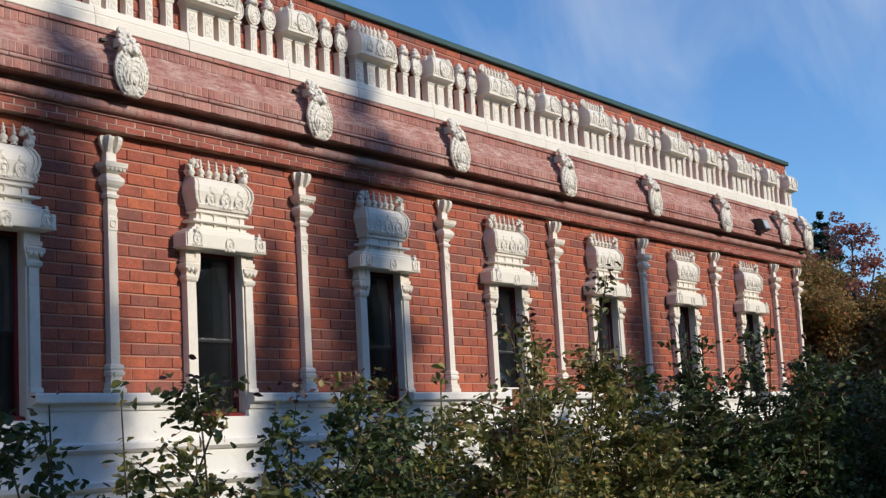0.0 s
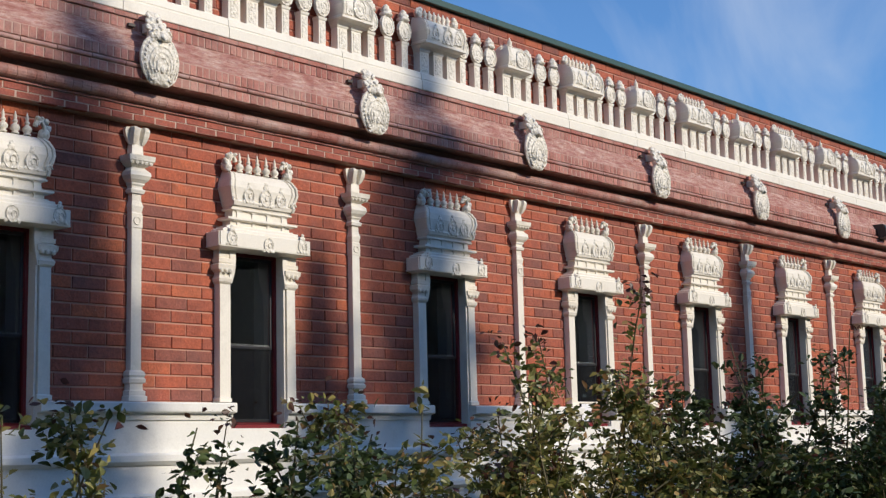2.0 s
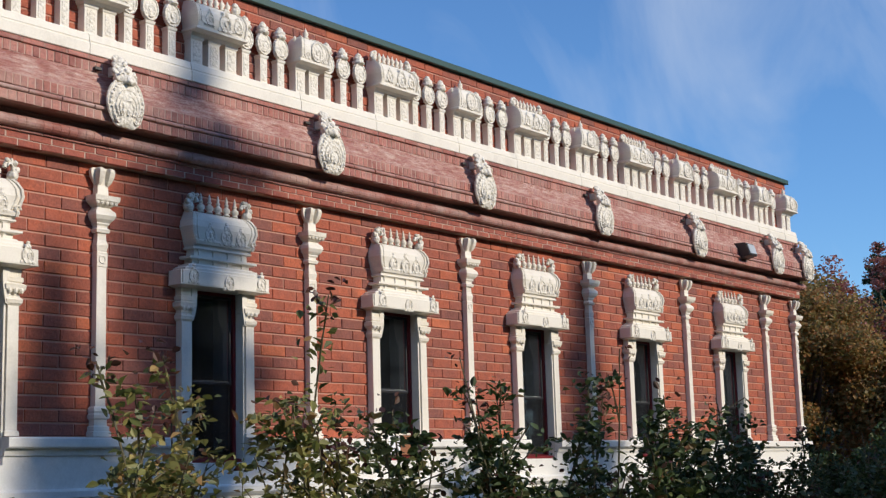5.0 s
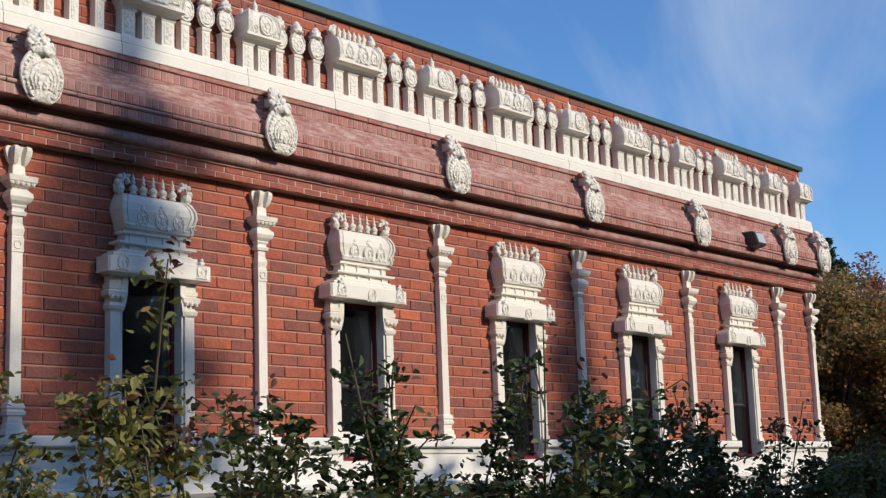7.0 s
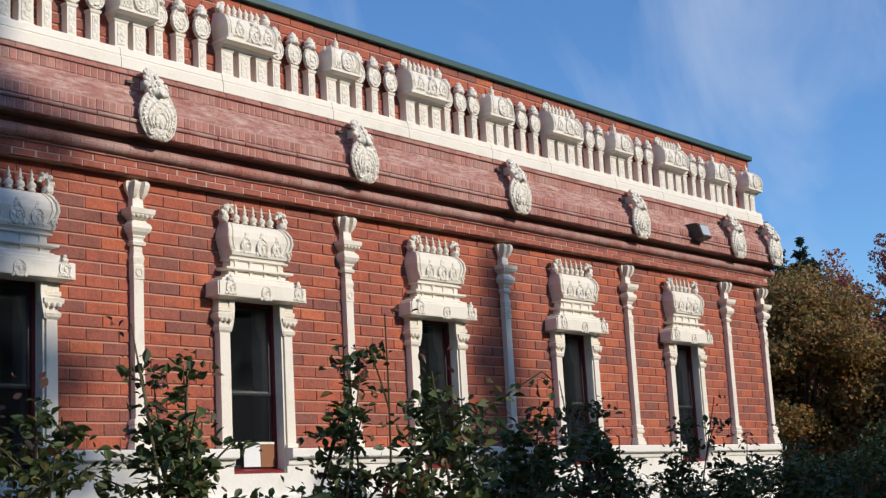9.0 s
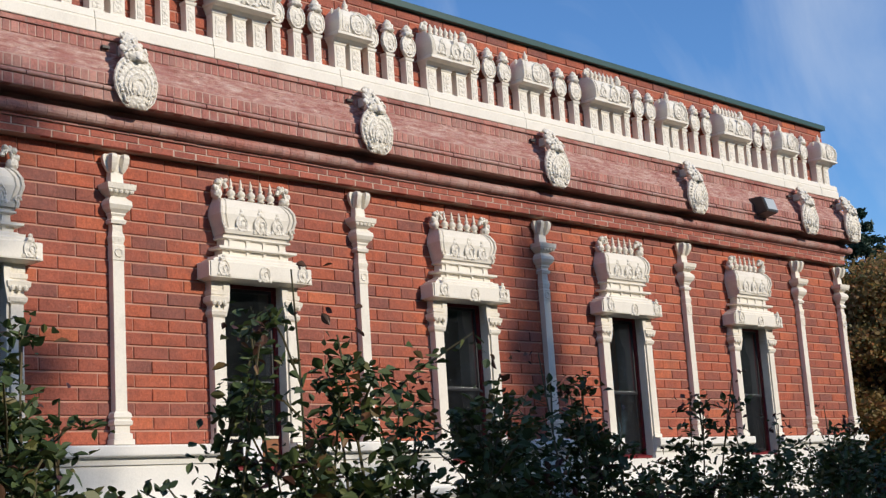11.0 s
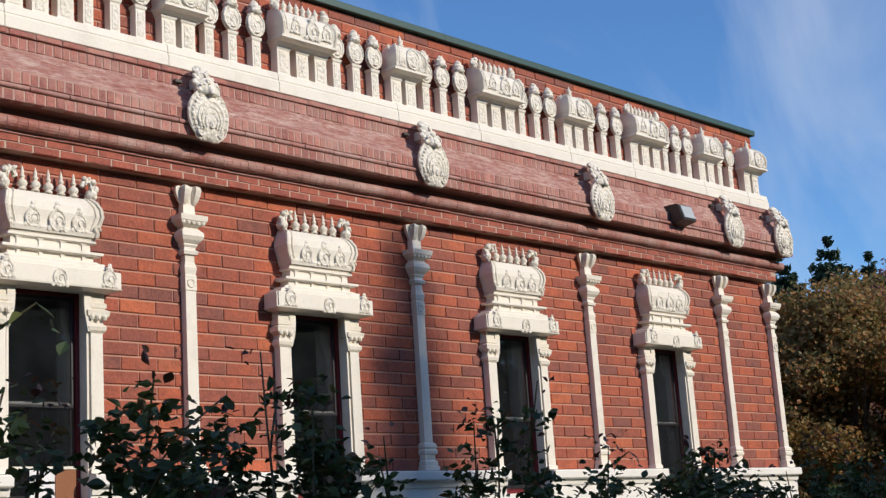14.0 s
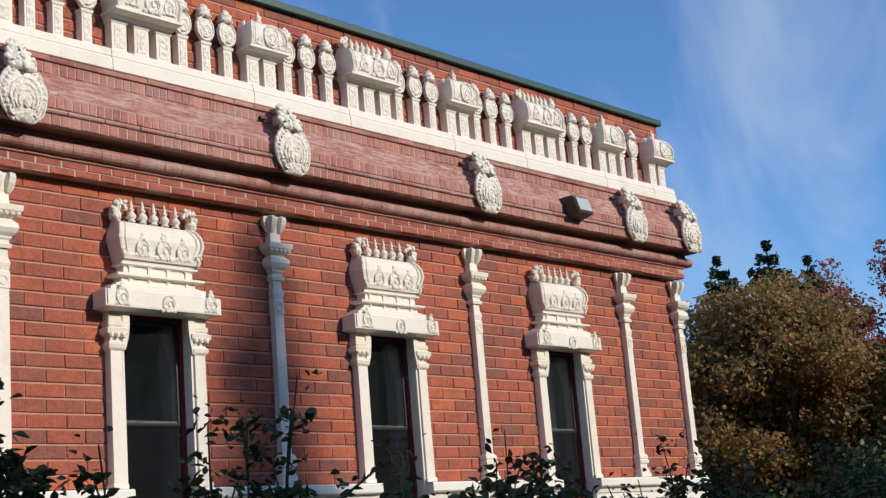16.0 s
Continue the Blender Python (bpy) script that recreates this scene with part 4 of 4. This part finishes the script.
# ---- plants ----
def leaf_cloud(name, centres, normals, size, mat, rng, parent, fold=.25, aspect=.62, label="", blade=False):
    """Many small folded leaves, each an island: pointed oval blades bent along the mid-rib and drooping to the tip."""
    n = len(centres)
    u = rng.normal(size=(n, 3)) * np.array([1, 1, .6])
    u /= np.linalg.norm(u, axis=1)[:, None]
    nn = normals + rng.normal(size=(n, 3)) * .55
    w = np.cross(u, nn)
    w /= np.linalg.norm(w, axis=1)[:, None] + 1e-9
    up = np.cross(w, u)
    s = size * rng.uniform(.55, 1.3, size=(n, 1))
    f = fold * rng.uniform(-.2, 1.6, size=(n, 1))
    droop = rng.uniform(-.1, .45, size=(n, 1))
    base, tip = centres - u * s, centres + u * s - up * s * droop
    l1, l2 = centres - u * s * .45 + w * s * aspect * .8 + up * s * f, centres + u * s * .25 + w * s * aspect + up * s * (f - droop * .3)
    r1, r2 = centres - u * s * .45 - w * s * aspect * .8 + up * s * f, centres + u * s * .25 - w * s * aspect + up * s * (f - droop * .3)
    if blade:
        # an ovate blade with a rounded shoulder and a drawn-out tip
        side, rise = w * s * aspect, up * s
        rows = [base]
        for at, wide in ((-.62, .62), (-.10, 1.0), (.42, .72), (.74, .30)):
            rows.append(centres + u * s * at + side * wide + rise * (f * wide - droop * max(at, 0) * .8))
        rows.append(tip)
        for at, wide in ((.74, .30), (.42, .72), (-.10, 1.0), (-.62, .62)):
            rows.append(centres + u * s * at - side * wide + rise * (f * wide - droop * max(at, 0) * .8))
        v = np.stack(rows, axis=1).reshape(-1, 3)
        i = np.arange(n)[:, None] * 10
        faces = np.concatenate([i + np.array([[0, 5, 4, 3, 2, 1]]), i + np.array([[0, 9, 8, 7, 6, 5]])], axis=0)
    else:
        v = np.stack([base, l1, l2, tip, r2, r1], axis=1).reshape(-1, 3)
        i = np.arange(n)[:, None] * 6
        faces = np.concatenate([i + np.array([[0, 3, 2, 1]]), i + np.array([[0, 5, 4, 3]])], axis=0)
    me = bpy.data.meshes.new(name)
    me.from_pydata(v.tolist(), [], faces.tolist())
    me.materials.append(mat)
    return mesh_part(name, me, mat, parent, label)


def make_rose(seed, height, spread, canes, leaves, leaf):
    """A straggling rose bush: arching canes with leaves along them, thick below and open towards the tips."""
    rng, rnd = np.random.default_rng(seed), random.Random(seed)
    e = thing("rose_bush", "tall straggling rose bush with dark green leaves and bare canes", "rose bush", "rose bushes before the facade")
    pts, young = [], []
    for c in range(canes):
        bm = bmesh.new()
        a, r = rnd.uniform(0, 6.283), spread * math.sqrt(rnd.random())
        h = height * (rnd.uniform(.5, .8) if c % 4 else rnd.uniform(.86, 1.1))
        foot = Vector((rnd.uniform(-.2, .2), rnd.uniform(-.2, .2), 0))
        top = Vector((r * math.cos(a), r * math.sin(a) * .8, h))
        bend = Vector((rnd.uniform(-.12, .12), rnd.uniform(-.12, .12), 0))
        path = [foot.lerp(top, k / 7) + bend * math.sin(math.pi * k / 7) + Vector((0, 0, .10 * math.sin(math.pi * k / 7))) for k in range(8)]
        tube(bm, path, [.011 - .0011 * k for k in range(8)], 5)
        for k in range(4):
            f = rnd.uniform(.3, .9)
            i = min(int(f * 7), 6)
            p = path[i].lerp(path[i + 1], f * 7 - i)
            reach = .3 * min(1.0, spread / .4)
            q = p + Vector((rnd.uniform(-reach, reach), rnd.uniform(-reach, reach), rnd.uniform(.10, .30)))
            tube(bm, [p, p.lerp(q, .5) + Vector((0, 0, .03)), q], [.006, .005, .003], 4)
            for g in range(7):
                pts.append(p.lerp(q, .15 + .85 * g / 6))
            if rnd.random() < .25:
                young.append(q)
        for k in range(14):
            f = .22 + .78 * k / 13
            i = min(int(f * 7), 6)
            pts.append(path[i].lerp(path[i + 1], f * 7 - i))
        if c % 3 == 0:
            young.append(path[-1])
        part("cane", bm, CANE, e)
    # inner growth that fills the foot of the bush
    for k in range(len(pts) // 2):
        a, r = rnd.uniform(0, 6.283), spread * 1.05 * math.sqrt(rnd.random())
        pts.append(Vector((r * math.cos(a), r * math.sin(a) * .8, height * rnd.uniform(.12, .62))))
    base = np.array([tuple(p) for p in pts])
    # sprays of five leaflets round each node
    pick = rng.integers(0, len(base), size=leaves // 5)
    dirs = rng.normal(size=(len(pick), 3)) * np.array([1, 1, .5])
    dirs /= np.linalg.norm(dirs, axis=1)[:, None]
    cs = []
    for j in range(5):
        step = .030 + .030 * (j // 2)
        side = np.cross(dirs, np.array([0, 0, 1.0]))
        off = (0 if j == 4 else (.030 if j % 2 else -.030))
        cs.append(base[pick] + dirs * (step + (.03 if j == 4 else 0)) + side * off + rng.normal(size=(len(pick), 3)) * .008)
    cs = np.concatenate(cs)
    up = np.tile(np.array([[0, 0, 1.0]]), (len(cs), 1))
    leaf_cloud("foliage", cs, up, .0255, leaf, rng, e, blade=True)
    if young:
        yb = np.array([tuple(p) for p in young])
        yc = yb[rng.integers(0, len(yb), size=90)] + rng.normal(size=(90, 3)) * .05
        leaf_cloud("young_foliage", yc, up[:90], .022, ROSE_LEAF_RED, rng, e, label="reddish young leaves", blade=True)
    return e


def crown_points(rng, clumps, per, r):
    """Leaf places on the outer part of many small clumps."""
    out, nor = [], []
    for c, s in clumps:
        d = rng.normal(size=(per, 3))
        d /= np.linalg.norm(d, axis=1)[:, None]
        rad = s * r * rng.uniform(.45, 1.05, size=(per, 1))
        out.append(np.array(c) + d * rad * np.array([1, 1, .75]))
        nor.append(d)
    return np.concatenate(out), np.concatenate(nor)


def make_tree(name, label, seed, height, radius, low, leaf, mat, clumps=90, per=150, squeeze=1.0, group=""):
    """A broadleaved tree: tapered trunk, forked limbs, and clumps of leaves with gaps between them."""
    rng, rnd = np.random.default_rng(seed), random.Random(seed)
    e = thing(name, label, "tree", group)
    bm = bmesh.new()
    mid = (height + low) / 2
    tr = .035 * height
    trunk = [Vector((.1 * math.sin(k), .1 * math.cos(k * 1.7) - .1, height * .8 * k / 6)) for k in range(7)]
    tube(bm, trunk, [tr * (1 - .13 * k) for k in range(7)], 9)
    part("trunk", bm, BARK, e)
    heads = []
    for c in range(clumps):
        u = rnd.uniform(-1, 1)
        a = rnd.uniform(0, 6.283)
        q = rnd.uniform(.25, 1.0) ** .5
        ex = math.sqrt(max(0, 1 - u * u)) * (1.0 if u < 0 else (1 - .25 * u))
        p = Vector((radius * squeeze * q * ex * math.cos(a), radius * q * ex * math.sin(a), mid + (height - low) / 2 * q * u + rnd.uniform(-.15, .15) * radius))
        heads.append((tuple(p), rnd.uniform(.7, 1.25)))
        if c % 3 == 0:
            k = max(1, min(5, int(6 * (p.z * .55) / (height * .8))))
            b = trunk[k]
            part("limb", tube(bmesh.new(), [b, b.lerp(p, .5) + Vector((0, 0, .08 * radius)), p], [tr * .35, tr * .2, tr * .06], 5), BARK, e)
    pts, nor = crown_points(rng, heads, per, radius * .27)
    leaf_cloud("crown", pts, nor, leaf, mat, rng, e, aspect=.7)
    return e


def make_conifer(name, label, seed, height, radius, per_tier=9, dense=60, low=.06, group="", needle=.07, power=.75):
    """A conifer: straight trunk and drooping tiers of boughs with short sprays."""
    rng, rnd = np.random.default_rng(seed), random.Random(seed)
    e = thing(name, label, "tree", group)
    bm = bmesh.new()
    tube(bm, [Vector((0, 0, height * k / 5)) for k in range(6)], [.022 * height * (1 - .19 * k) for k in range(6)], 8)
    part("trunk", bm, BARK, e)
    boughs, pts = bmesh.new(), []
    tiers = int(height * 2.4)
    for t in range(tiers):
        f = t / (tiers - 1)
        z = height * (low + (1 - low) * f)
        r = radius * (1 - f) ** power * rnd.uniform(.75, 1.1) + .04
        for b in range(max(4, int(per_tier * (1 - .5 * f)))):
            a = rnd.uniform(0, 6.283)
            tip = Vector((r * math.cos(a), r * math.sin(a), z - .22 * r + rnd.uniform(-.2, .2)))
            root = Vector((0, 0, z))
            tube(boughs, [root, root.lerp(tip, .5) + Vector((0, 0, .05)), tip], [.03, .02, .008], 4)
            n = max(dense // 14, int(dense * r / radius))
            q = rng.uniform(.15, 1.05, size=(n, 1))
            pts.append(np.array(root) + (np.array(tip) - np.array(root)) * q + rng.normal(size=(n, 3)) * .10 * (.4 + r / 2))
    part("boughs", boughs, BARK, e)
    pts = np.concatenate(pts)
    leaf_cloud("needles", pts, np.tile(np.array([[0, 0, 1.0]]), (len(pts), 1)), needle, NEEDLE, rng, e, aspect=.35)
    return e


def planted(ob, x, y, rz=0.0, s=1.0):
    ob.matrix_world = pose(x, y, 0, 0, 0, rz)
    ob.scale = (s, s, s)
    return ob


# roses: rows between the path and the facade
ROSE_KINDS = ((1.75, .52, 15, 8000, ROSE_LEAF_SUNNY_OLIVE), (1.8, .50, 14, 7600, ROSE_LEAF_SHADED), (2.2, .26, 6, 2300, ROSE_LEAF_SHADED), (1.85, .52, 16, 8600, ROSE_LEAF_SUNNY_OLIVE), (2.3, .16, 4, 1050, ROSE_LEAF_SUNNY_OLIVE), (2.3, .15, 3, 900, ROSE_LEAF_SHADED))
roses = [make_rose(11 + i, *kind) for i, kind in enumerate(ROSE_KINDS)]
rose_rows = [(-1.2, -4.6, 1, .95), (-.4, -4.4, 0, .95), (.2, -4.4, 1, .96), (.8, -4.5, 1, .93), (1.3, -4.25, 0, 1.0), (1.9, -4.5, 3, .98), (2.45, -4.4, 3, .98), (2.95, -4.2, 0, 1.05),
             (3.45, -4.45, 3, .98), (3.95, -4.2, 3, .96), (4.45, -4.5, 1, 1.10), (4.95, -4.4, 1, 1.06), (5.75, -4.5, 1, 1.14), (6.35, -4.5, 1, 1.08), (6.95, -4.35, 1, .98), (7.5, -4.5, 1, 1.05),
             (8.1, -4.4, 1, 1.03), (8.7, -4.45, 1, .95), (9.3, -4.5, 1, .95), (9.9, -4.4, 1, .95), (10.5, -4.5, 1, .92), (11.1, -4.4, 1, .94), (11.7, -4.4, 1, .98), (12.4, -4.3, 1, .94),
             (13.1, -4.3, 1, .98), (13.9, -4.2, 1, .96), (14.8, -4.2, 1, 1.0), (15.7, -4.0, 1, .98), (16.7, -4.0, 1, .98), (17.8, -3.8, 1, 1.0),
             (2.2, -3.3, 3, .86), (3.7, -3.2, 0, .92), (5.2, -3.3, 1, .88), (6.6, -3.3, 1, .90), (8.1, -3.3, 1, .88), (9.6, -3.2, 1, .92), (11.2, -3.2, 1, .92), (12.8, -3.1, 1, .95), (14.5, -3.0, 1, .96), (16.3, -2.9, 1, .96),
             (1.98, -4.55, 4, .90), (2.38, -4.45, 4, .92), (3.36, -4.45, 4, 1.06), (4.5, -4.55, 2, 1.02), (4.62, -4.4, 5, .94), (5.82, -4.5, 2, 1.06), (5.5, -4.55, 5, .96), (6.45, -4.5, 5, .88),
             (7.4, -4.5, 2, .96), (7.62, -4.45, 5, .90), (8.38, -4.5, 5, .86), (8.72, -4.45, 2, .92), (9.28, -4.5, 5, .82), (10.1, -4.4, 2, .86), (11.4, -4.4, 5, .84), (13.5, -4.3, 2, .90), (15.2, -4.1, 2, .92),
             (.25, -4.4, 5, .80), (.95, -4.45, 5, .80)]
used = set()
for j, (x, y, k, s) in enumerate(rose_rows):
    if k in used:
        ob = copy_thing(roses[k], pose(x, y, 0))
    else:
        used.add(k)
        ob = roses[k]
    planted(ob, x, y, 67.0 * j, s)

# trees beyond the corner
planted(make_tree("maple_tree", "broad maple tree with brown and olive autumn leaves", 31, 5.7, 2.3, .5, .045, MAPLE_LEAF, 200, 430), 27.8, 4.0)
planted(make_tree("maple_tree", "maple tree with rusty brown autumn leaves", 32, 4.7, 2.1, .5, .05, MAPLE_LEAF, 160, 380), 29.0, 1.9)
planted(make_tree("maple_tree", "maple tree with rusty brown autumn leaves", 38, 4.9, 2.2, .5, .05, MAPLE_LEAF, 150, 360), 28.6, -.8)
planted(make_tree("red_maple_tree", "thin-crowned tree with pinkish red autumn leaves", 33, 7.3, 1.25, 2.5, .05, RED_LEAF, 70, 110), 34.6, 6.1)
planted(make_tree("red_maple_tree", "thin-crowned tree with pinkish red autumn leaves", 34, 7.6, 1.15, 2.5, .05, RED_LEAF, 64, 90), 35.6, 4.7)
planted(make_tree("green_shrub", "low dark green shrub in shade beyond the corner", 35, 2.1, 1.7, .15, .05, GREEN_LEAF, 110, 200), 23.0, .1)
planted(make_tree("green_shrub", "low dark green shrub in shade beyond the corner", 36, 1.9, 1.4, .15, .05, GREEN_LEAF, 90, 180), 21.2, -2.0)
planted(make_tree("red_shrub", "low shrub with bright red autumn leaves", 37, 1.75, .75, .2, .035, RED_LEAF, 40, 130), 20.3, -1.2)
planted(make_tree("red_shrub", "small low shrub with bright red autumn leaves", 39, 1.45, .55, .2, .035, RED_LEAF, 34, 120), 19.5, -.9)
con = make_conifer("conifer", "dark conifer standing behind the autumn trees", 41, 10.3, 3.6, 16, 460, group="conifers in the distance", needle=.11, power=.8)
planted(con, 45.2, 13.0)
for x, y, rz, s in ((44.4, 14.4, 50, .97), (45.9, 12.0, 120, .94), (50.0, 17.0, 200, 1.0), (60, 14, 20, 1.1)):
    planted(copy_thing(con, pose(x, y, 0)), x, y, rz, s)


# trees behind the path, whose shade falls on the facade and the roses
def shade_spot(x, z, away):
    """The place and height of a tree whose top throws its shade on the facade at (x, z), standing that far from it."""
    return x + away * math.tan(SUN_AZ), W - away, z + away / math.cos(SUN_AZ) * math.tan(SUN_EL)


def shade_conifer(seed, x, z, away, r, boughs, dense, low_z, power):
    X, Y, H = shade_spot(x, z, away)
    low = .05 if low_z is None else (low_z - z + H) / H
    planted(make_conifer("tall_conifer", "tall evergreen on the lawn across the path", seed, H, r, boughs, dense, low, "evergreens across the path", .14, power), X, Y)


shade_conifer(51, 6.38, 5.75, 32.0, 3.5, 13, 80, None, .6)
shade_conifer(54, 5.05, 3.5, 30.0, .55, 7, 4, 1.0, .5)
shade_conifer(52, 2.45, 5.1, 31.0, .80, 8, 6, 1.2, .5)
shade_conifer(53, 12.5, 4.1, 33.0, .84, 6, 3, 1.2, .5)
shade_tree = make_tree("lawn_tree", "round green tree on the lawn across the path", 61, 7.2, 2.3, 1.6, .10, GREEN_LEAF, 80, 120, group="round trees across the path")
planted(shade_tree, 11.0, -14.5, 0, 1.12)
for x, y, rz, k in ((-.4, -14.5, 40, 1.24), (14.0, -14.4, 20, 1.15), (17.0, -14.3, 70, 1.15), (20.2, -14.6, 150, 1.15), (23.8, -14.0, 230, 1.1)):
    planted(copy_thing(shade_tree, pose(x, y, 0)), x, y, rz, k)


# tall trees added unseen round the lawn; panes reflect them, western ones block skylight
park = make_tree("park_tree", "unseen dark green tree reflected in panes and blocking skylight", 71, 11.0, 4.0, 1.5, .16, GREEN_LEAF, 90, 80, group="park trees round the lawn")
planted(park, 31.0, -19.5)
for x, y, rz, s in ((39.0, -15.5, 60, 1.0), (37.0, -23.5, 130, 1.15), (46.0, -18.0, 200, 1.2), (44.0, -8.5, 280, 1.0), (52.0, -12.0, 20, 1.2),
                    (-17.0, -3.0, 15, 1.0), (-19.0, -10.5, 95, 1.1), (-18.0, -18.0, 170, 1.0), (-14.0, -26.0, 250, 1.1), (-20.0, 5.0, 310, 1.1),
                    (-6.0, -33.0, 30, 1.1), (2.0, -34.0, 80, 1.15), (10.0, -33.0, 140, 1.05), (18.0, -34.5, 190, 1.15), (26.0, -33.0, 230, 1.1), (34.0, -32.0, 290, 1.1)):
    planted(copy_thing(park, pose(x, y, 0)), x, y, rz, s)


# ---- brickwork of the wall and the parapet ----
def lay_bricks(root, z0, z1, courses, mat, holes, near, length=.3048, d=.019):
    """Running bond in courses between z0 and z1; the bricks in the stretch `near` are pieces of their own, the others one part."""
    rng = random.Random(5)
    cache = {}
    far_v, far_f = [], []
    hgt = (z1 - z0) / courses
    singles = 0
    for c in range(courses):
        z = z0 + c * hgt
        x = X_WEST - length * (.5 if c % 2 else 0) - rng.uniform(0, .01)
        while x < X_EAST:
            spans = [(max(x, X_WEST), min(x + length, X_EAST))]
            for a, b, za, zb in holes:
                if z + hgt * .5 < za or z + hgt * .5 > zb:
                    continue
                nxt = []
                for p, q in spans:
                    if q <= a or p >= b:
                        nxt.append((p, q))
                    else:
                        nxt += [(p, a)] if p < a else []
                        nxt += [(b, q)] if q > b else []
                spans = nxt
            for p, q in spans:
                if q - p < .03:
                    continue
                key = round(q - p, 3)
                if key not in cache:
                    cache[key] = block_mesh("brick", key - .008, hgt - .014, d, .005)
                me = cache[key]
                m = pose((p + q) / 2, W + d + rng.uniform(-.0025, .002), z + .007, rng.uniform(-1.8, .8), rng.uniform(-.3, .3), rng.uniform(-.7, .7))
                if near[0] <= (p + q) / 2 <= near[1] and singles < 300:
                    singles += 1
                    mesh_part("brick", me, mat, root).matrix_local = m
                else:
                    o = len(far_v)
                    far_v += [tuple(m @ v.co) for v in me.vertices]
                    far_f += [[o + i for i in f.vertices] for f in me.polygons]
            x += length
    me = bpy.data.meshes.new("brickwork")
    me.from_pydata(far_v, [], far_f)
    ob = mesh_part("brickwork", me, mat, root)
    tagged(ob, kind="stuff")


lay_bricks(wall, Z_SILL, Z_BAND, 21, BRICK, [(c - .405, c + .405, 0, 3.28) for c in WINDOWS], (5.0, 12.0))
parapet = thing("parapet", "red brick parapet wall behind the white balustrade", "parapet", kind="structure")
lay_bricks(parapet, 5.24, 6.004, 8, BRICK, [], (9.5, 18.6))
